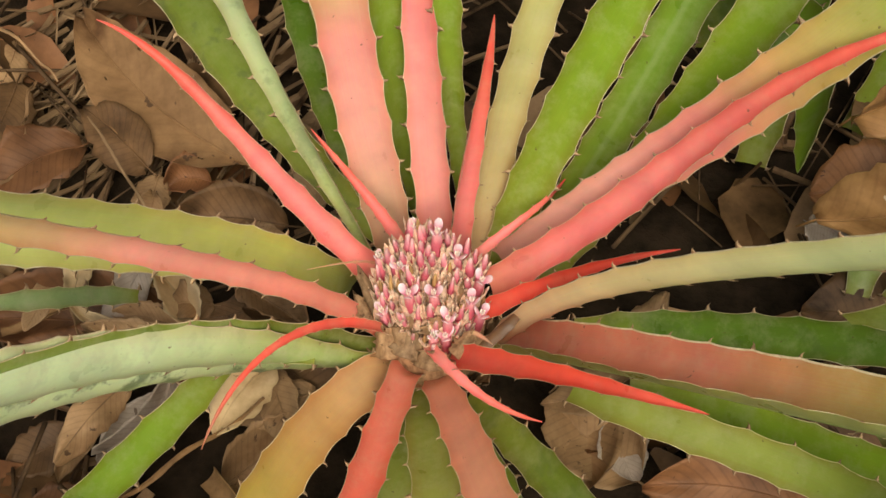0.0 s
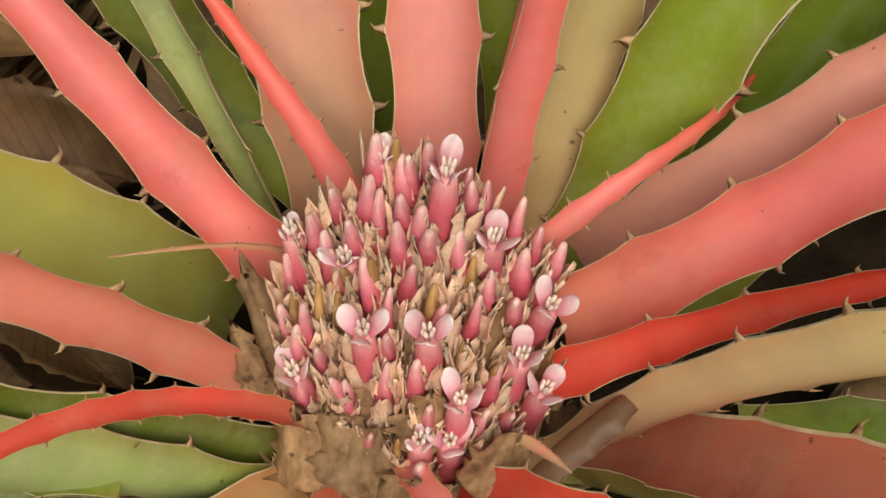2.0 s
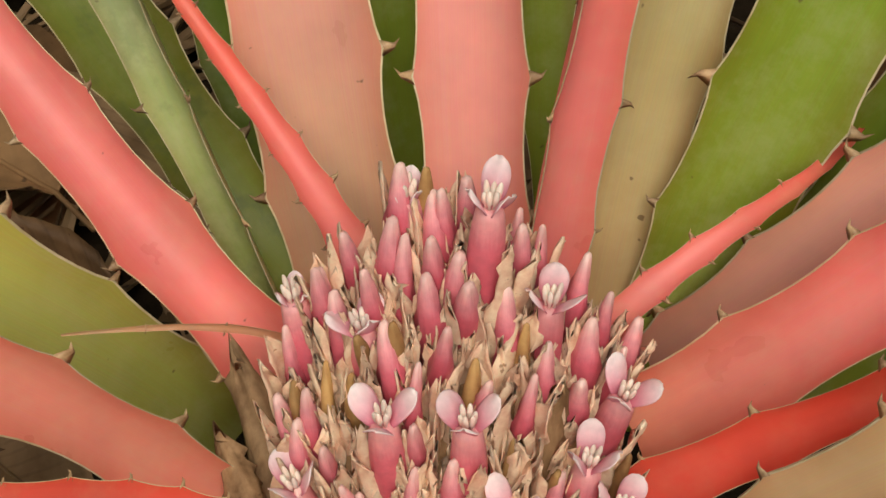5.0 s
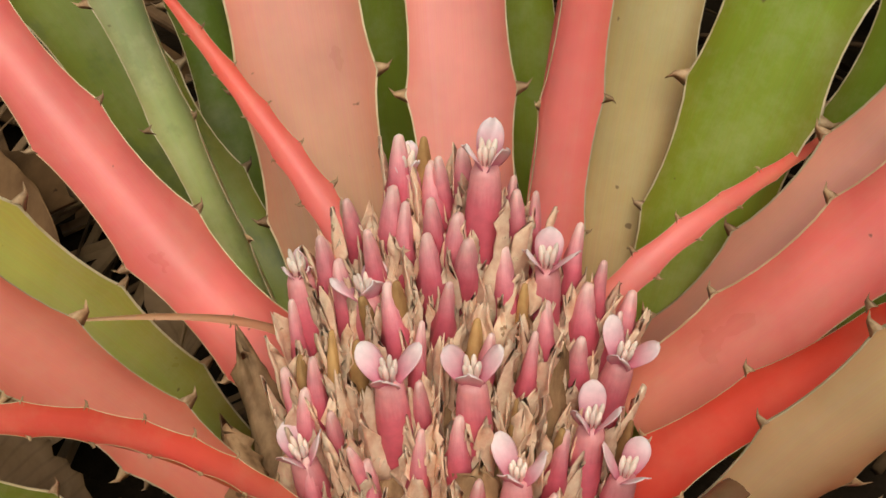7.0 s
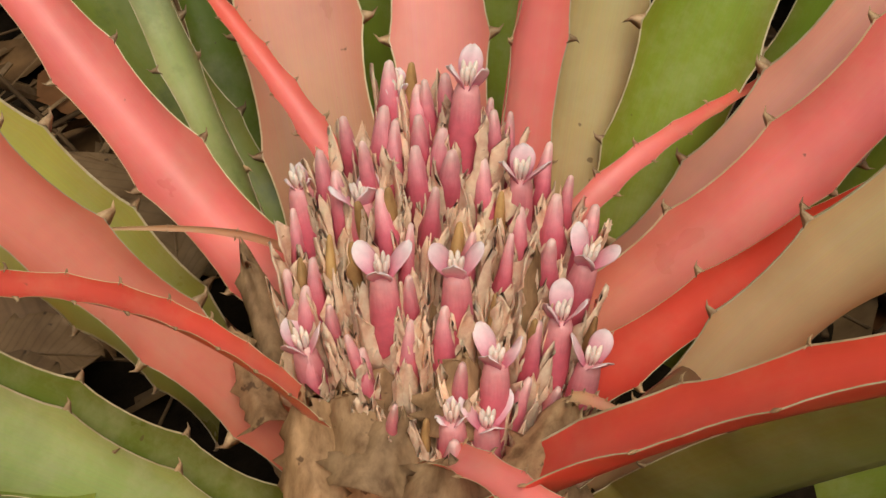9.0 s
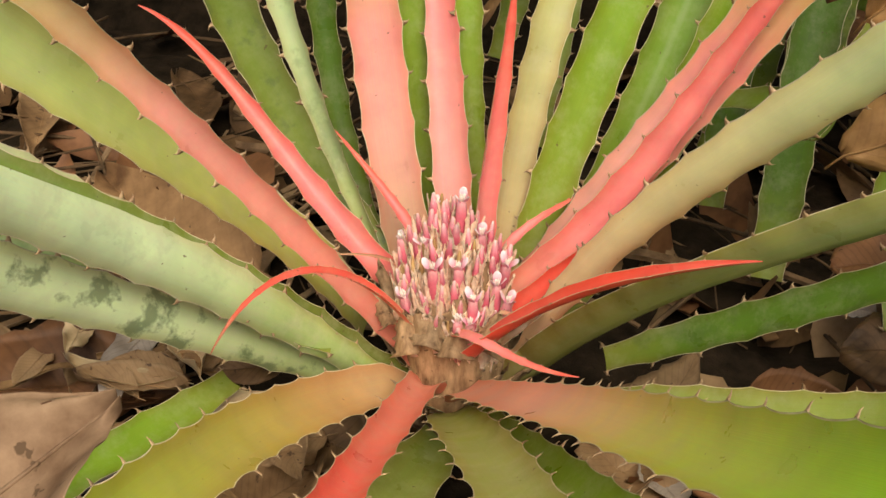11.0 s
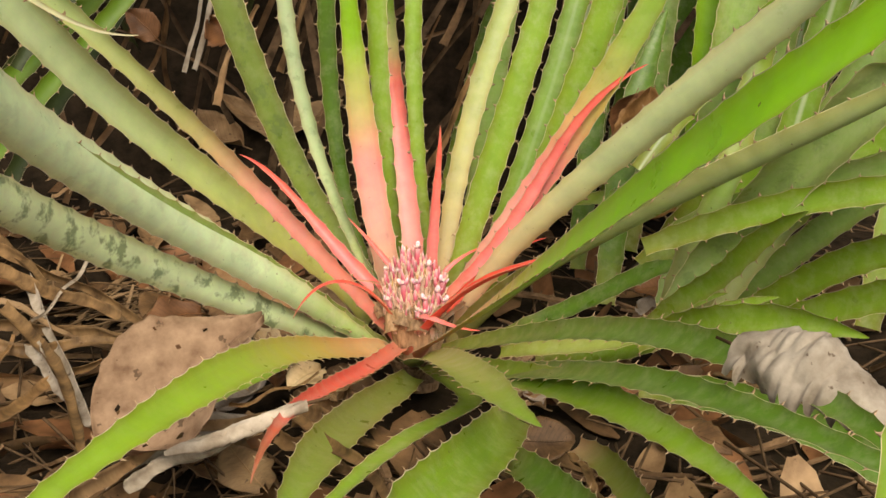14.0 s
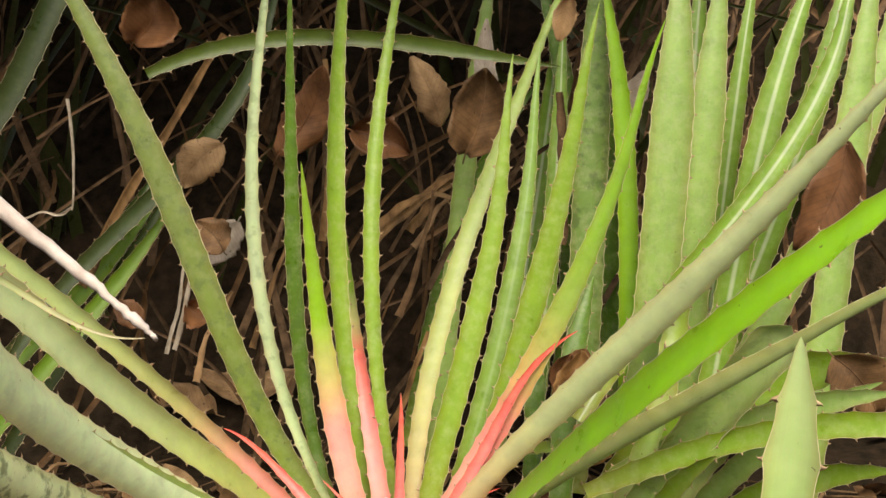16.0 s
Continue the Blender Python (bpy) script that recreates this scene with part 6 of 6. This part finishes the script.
dry_stalk(((-0.845, 0.490, 0.050), (-0.709, 0.367, 0.050), (-0.581, 0.214, 0.050)), 0.0186, 0, 11)
dry_stalk(((-0.644, 0.093, 0.040), (-0.528, 0.099, 0.040), (-0.391, 0.064, 0.040)), 0.0195, 0, 12)
dry_stalk(((-0.616, 0.233, 0.050), (-0.497, 0.043, 0.050), (-0.352, -0.206, 0.071)), 0.0204, 3, 13)
dry_stalk(((-0.523, -0.163, 0.071), (-0.530, -0.066, 0.060), (-0.550, 0.036, 0.060)), 0.0104, 0, 14)
dry_stalk(((-0.543, 0.284, 0.060), (-0.538, 0.174, 0.060), (-0.541, 0.074, 0.060)), 0.0067, 3, 15)
dry_stalk(((-0.118, -0.255, 0.094), (-0.057, -0.313, 0.108), (0.019, -0.405, 0.131)), 0.0173, 0, 16)
dry_stalk(((-0.213, -0.454, 0.153), (-0.177, -0.362, 0.130), (-0.128, -0.237, 0.099)), 0.0157, 3, 17)
dry_stalk(((-0.491, 0.069, 0.050), (-0.401, 0.053, 0.050), (-0.345, 0.039, 0.050)), 0.0169, 0, 18)
dry_stalk(((-0.489, 0.061, 0.040), (-0.405, 0.046, 0.040), (-0.351, 0.037, 0.040)), 0.0108, 0, 19)
dry_stalk(((-0.484, 0.300, 0.762), (-0.486, 0.300, 0.668), (-0.498, 0.300, 0.594)), 0.0052, 3, 20)
dry_stalk(((-0.498, 0.300, 0.594), (-0.544, 0.300, 0.588), (-0.598, 0.300, 0.589)), 0.0052, 3, 21)
dry_stalk(((-0.572, 0.500, 0.429), (-0.461, 0.500, 0.599), (-0.279, 0.500, 0.841)), 0.0210, 0, 22)
dry_stalk(((-0.161, 0.600, 0.473), (-0.130, 0.600, 0.641), (-0.131, 0.600, 0.788)), 0.0157, 0, 23)
dry_stalk(((-0.059, 0.600, 0.487), (0.025, 0.600, 0.541), (0.087, 0.600, 0.577)), 0.0217, 0, 24)
dry_stalk(((-0.076, 0.550, 0.447), (0.009, 0.550, 0.531), (0.078, 0.550, 0.546)), 0.0155, 0, 25)
dry_stalk(((-0.280, 0.500, 0.301), (-0.240, 0.500, 0.399), (-0.190, 0.500, 0.514)), 0.0116, 0, 26)
dry_stalk(((-0.021, 0.500, 0.346), (0.027, 0.500, 0.461), (0.054, 0.500, 0.565)), 0.0133, 1, 27)
dry_stalk(((-0.357, 0.400, 0.276), (-0.329, 0.400, 0.353), (-0.283, 0.400, 0.426)), 0.0130, 2, 28)
dry_stalk(((-0.418, 0.500, 0.309), (-0.372, 0.500, 0.447), (-0.377, 0.500, 0.487)), 0.0096, 3, 29)
dry_stalk(((0.258, 0.400, 0.486), (0.269, 0.400, 0.612), (0.271, 0.400, 0.727)), 0.0231, 1, 30)
dry_stalk(((-0.403, 0.400, 0.329), (-0.373, 0.400, 0.413), (-0.353, 0.400, 0.503)), 0.0072, 3, 31)
dry_stalk(((-0.062, 0.500, 0.115), (-0.011, 0.500, 0.226), (0.029, 0.500, 0.324)), 0.0133, 0, 32)
dry_stalk(((-0.005, 0.600, 0.477), (0.043, 0.600, 0.534), (0.082, 0.600, 0.572)), 0.0190, 0, 33)
dry_stalk(((0.004, 0.600, 0.448), (0.053, 0.600, 0.515), (0.091, 0.600, 0.553)), 0.0133, 2, 34)
dry_stalk(((-0.698, 0.527, 0.080), (-0.672, 0.561, 0.080), (-0.652, 0.633, 0.080)), 0.0081, 2, 35)
dry_stalk(((-0.436, 0.267, 0.080), (-0.388, 0.236, 0.080), (-0.357, 0.209, 0.080)), 0.0030, 2, 36)
dry_stalk(((-0.330, 0.193, 0.060), (-0.282, 0.140, 0.060), (-0.243, 0.094, 0.060)), 0.0033, 2, 37)
dry_stalk(((-0.381, 0.171, 0.050), (-0.390, 0.202, 0.050), (-0.394, 0.235, 0.049)), 0.0040, 2, 38)
dry_stalk(((-0.275, 0.034, 0.039), (-0.230, 0.059, 0.040), (-0.199, 0.083, 0.039)), 0.0046, 0, 39)
dry_stalk(((-0.205, -0.144, 0.065), (-0.165, -0.097, 0.059), (-0.119, -0.045, 0.060)), 0.0050, 0, 40)
dry_stalk(((-0.339, -0.012, 0.040), (-0.289, 0.020, 0.039), (-0.227, 0.049, 0.040)), 0.0073, 0, 41)


def thicket():
    """Dead blades leaning in the dark behind the plant, too many to count."""
    rng = np.random.default_rng(21)
    for count, mat, x0, x1, tint in ((190, shaded_blade_mat, -1.3, 1.5, "shade-darkened"), (100, LITTER[0], -1.3, 1.2, "dry brown")):
        for _ in range(count):
            x, y = rng.uniform(x0, x1), rng.uniform(0.62, 1.35)
            z = max(ground_z(x, y), 0) + rng.uniform(-0.02, 0.6)
            ln = rng.uniform(0.25, 0.7)
            d = unit(np.array([rng.normal(0.35, 0.5), rng.normal(0, 0.25), rng.uniform(0.3, 1.3)]))
            s = np.linspace(-0.5, 0.5, 9)[:, None]
            path = np.array([x, y, z + 0.2]) + d * ln * s + np.array([rng.normal(0, 0.3), 0, -0.35]) * ln * s * s
            w = rng.uniform(0.006, 0.02)
            tan = unit(np.gradient(path, axis=0))
            sd = unit(np.cross(tan, unit(np.array([rng.normal(0, 0.4), -1, rng.normal(0, 0.4)]))))
            v, f = [], []
            for layer in (0, 1):
                for i in range(9):
                    for q in (-1, 0, 1):
                        v.append(path[i] + sd[i] * q * w / 2 * (1 - 0.6 * i / 8) + np.array([0, -0.2, 0]) * w * abs(q) + np.array([0, 0.0008, 0]) * layer)
            for i in range(8):
                for q in (0, 1):
                    c = i * 3 + q
                    f.append((c, c + 1, c + 4, c + 3))
                    f.append((27 + c, 27 + c + 3, 27 + c + 4, 27 + c + 1))
            ob = mesh_object("dead_blade", v, f, [mat])
            tagged(ob, tint + " dead blade leaning in the shaded thicket", "dead blade", "dead blades in the thicket")
    v, f = [], []
    for _ in range(130):
        x, y = rng.uniform(-1.6, 2.0), rng.uniform(1.0, 1.7)
        z = max(ground_z(x, y), 0) - 0.05
        ln = rng.uniform(0.7, 1.5)
        d = unit(np.array([rng.normal(0.1, 0.3), rng.normal(-0.1, 0.15), 1]))
        s = np.linspace(0, 1, 9)[:, None]
        path = np.array([x, y, z]) + d * ln * s + np.array([rng.normal(0, 0.4), -0.15, -0.3]) * ln * s * s
        w = rng.uniform(0.015, 0.03)
        tan = unit(np.gradient(path, axis=0))
        sd = unit(np.cross(tan, unit(np.array([rng.normal(0, 0.4), -1, rng.normal(0, 0.3)]))))
        b = len(v)
        for i in range(9):
            for q in (-1, 0, 1):
                v.append(path[i] + sd[i] * q * w / 2 * (1 - (i / 8) ** 2 * 0.95) + np.array([0, -0.2, 0]) * w * abs(q))
        for i in range(8):
            for q in (0, 1):
                c = b + i * 3 + q
                f.append((c, c + 1, c + 4, c + 3))
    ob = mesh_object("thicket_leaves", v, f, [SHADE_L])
    tagged(ob, "dense strap leaves of the thicket, their green darkened for shade", "thicket", kind="stuff")

    # unseen arching leaves, added high over the back of the thicket to keep it in shade
    v, f = [], []
    for _ in range(520):
        x, y, z = rng.uniform(-2.0, 0.55), rng.uniform(0.12, 1.7), rng.uniform(1.15, 1.7)
        a, ln, w = rng.uniform(0, 6.28), rng.uniform(0.4, 0.9), rng.uniform(0.03, 0.07)
        d = np.array([math.cos(a), math.sin(a), 0.0])
        sd = np.array([-d[1], d[0], rng.normal(0, 0.3)])
        b = len(v)
        for i in range(7):
            s = i / 6
            c = np.array([x, y, z]) + d * ln * (s - 0.5) + np.array([0, 0, -0.5]) * ln * (s - 0.45) ** 2
            for q in (-1, 0, 1):
                v.append(c + sd * q * w / 2 * math.sin(math.pi * (0.08 + 0.86 * s)) + np.array([0, 0, 0.2]) * w * abs(q))
        for i in range(6):
            for q in (0, 1):
                k = b + i * 3 + q
                f.append((k, k + 1, k + 4, k + 3))
    ob = mesh_object("unseen_shade_leaves", v, f, [SHADE_L])
    tagged(ob, "unseen arching leaves added to shade the back of the thicket", "thicket", kind="stuff")


def hanging_twig():
    """A pale peeling twig that arches out of the undergrowth and hangs down to a point."""
    knots = np.array([(-0.62, -1.40, ground_z(-0.62, -1.40)), (-0.54, -1.39, 0.66), (-0.28, -1.37, 0.99), (0.02, -1.347, 0.915), (0.0985, -1.3405, 0.8405), (0.1215, -1.3398, 0.8180), (0.1310, -1.3397, 0.8080)])
    path = []
    for i in range(len(knots) - 1):
        a, b, c, d = knots[max(0, i - 1)], knots[i], knots[i + 1], knots[min(len(knots) - 1, i + 2)]
        for u in np.linspace(0, 1, 14, endpoint=False):
            path.append(0.5 * (2 * b + (c - a) * u + (2 * a - 5 * b + 4 * c - d) * u * u + (3 * b - a - 3 * c + d) * u**3))
    path = np.array(path + [knots[-1]])
    rng = np.random.default_rng(4)
    n = len(path)
    radii = np.interp(np.linspace(0, 1, n), [0, 0.5, 0.75, 0.97, 1], [0.005, 0.0022, 0.0014, 0.0008, 0.0004]) * (1 + 0.16 * np.interp(np.arange(n), np.arange(0, n + 5, 5), rng.normal(0, 1, len(np.arange(0, n + 5, 5)))))
    v, f = tube_mesh(path + rng.normal(0, 0.0002, path.shape), radii, 8)
    ob = mesh_object("twig", v, f, [peeled_mat])
    tagged(ob, "pale peeling dead twig hanging down to a point", "twig")


hanging_twig()


thicket()
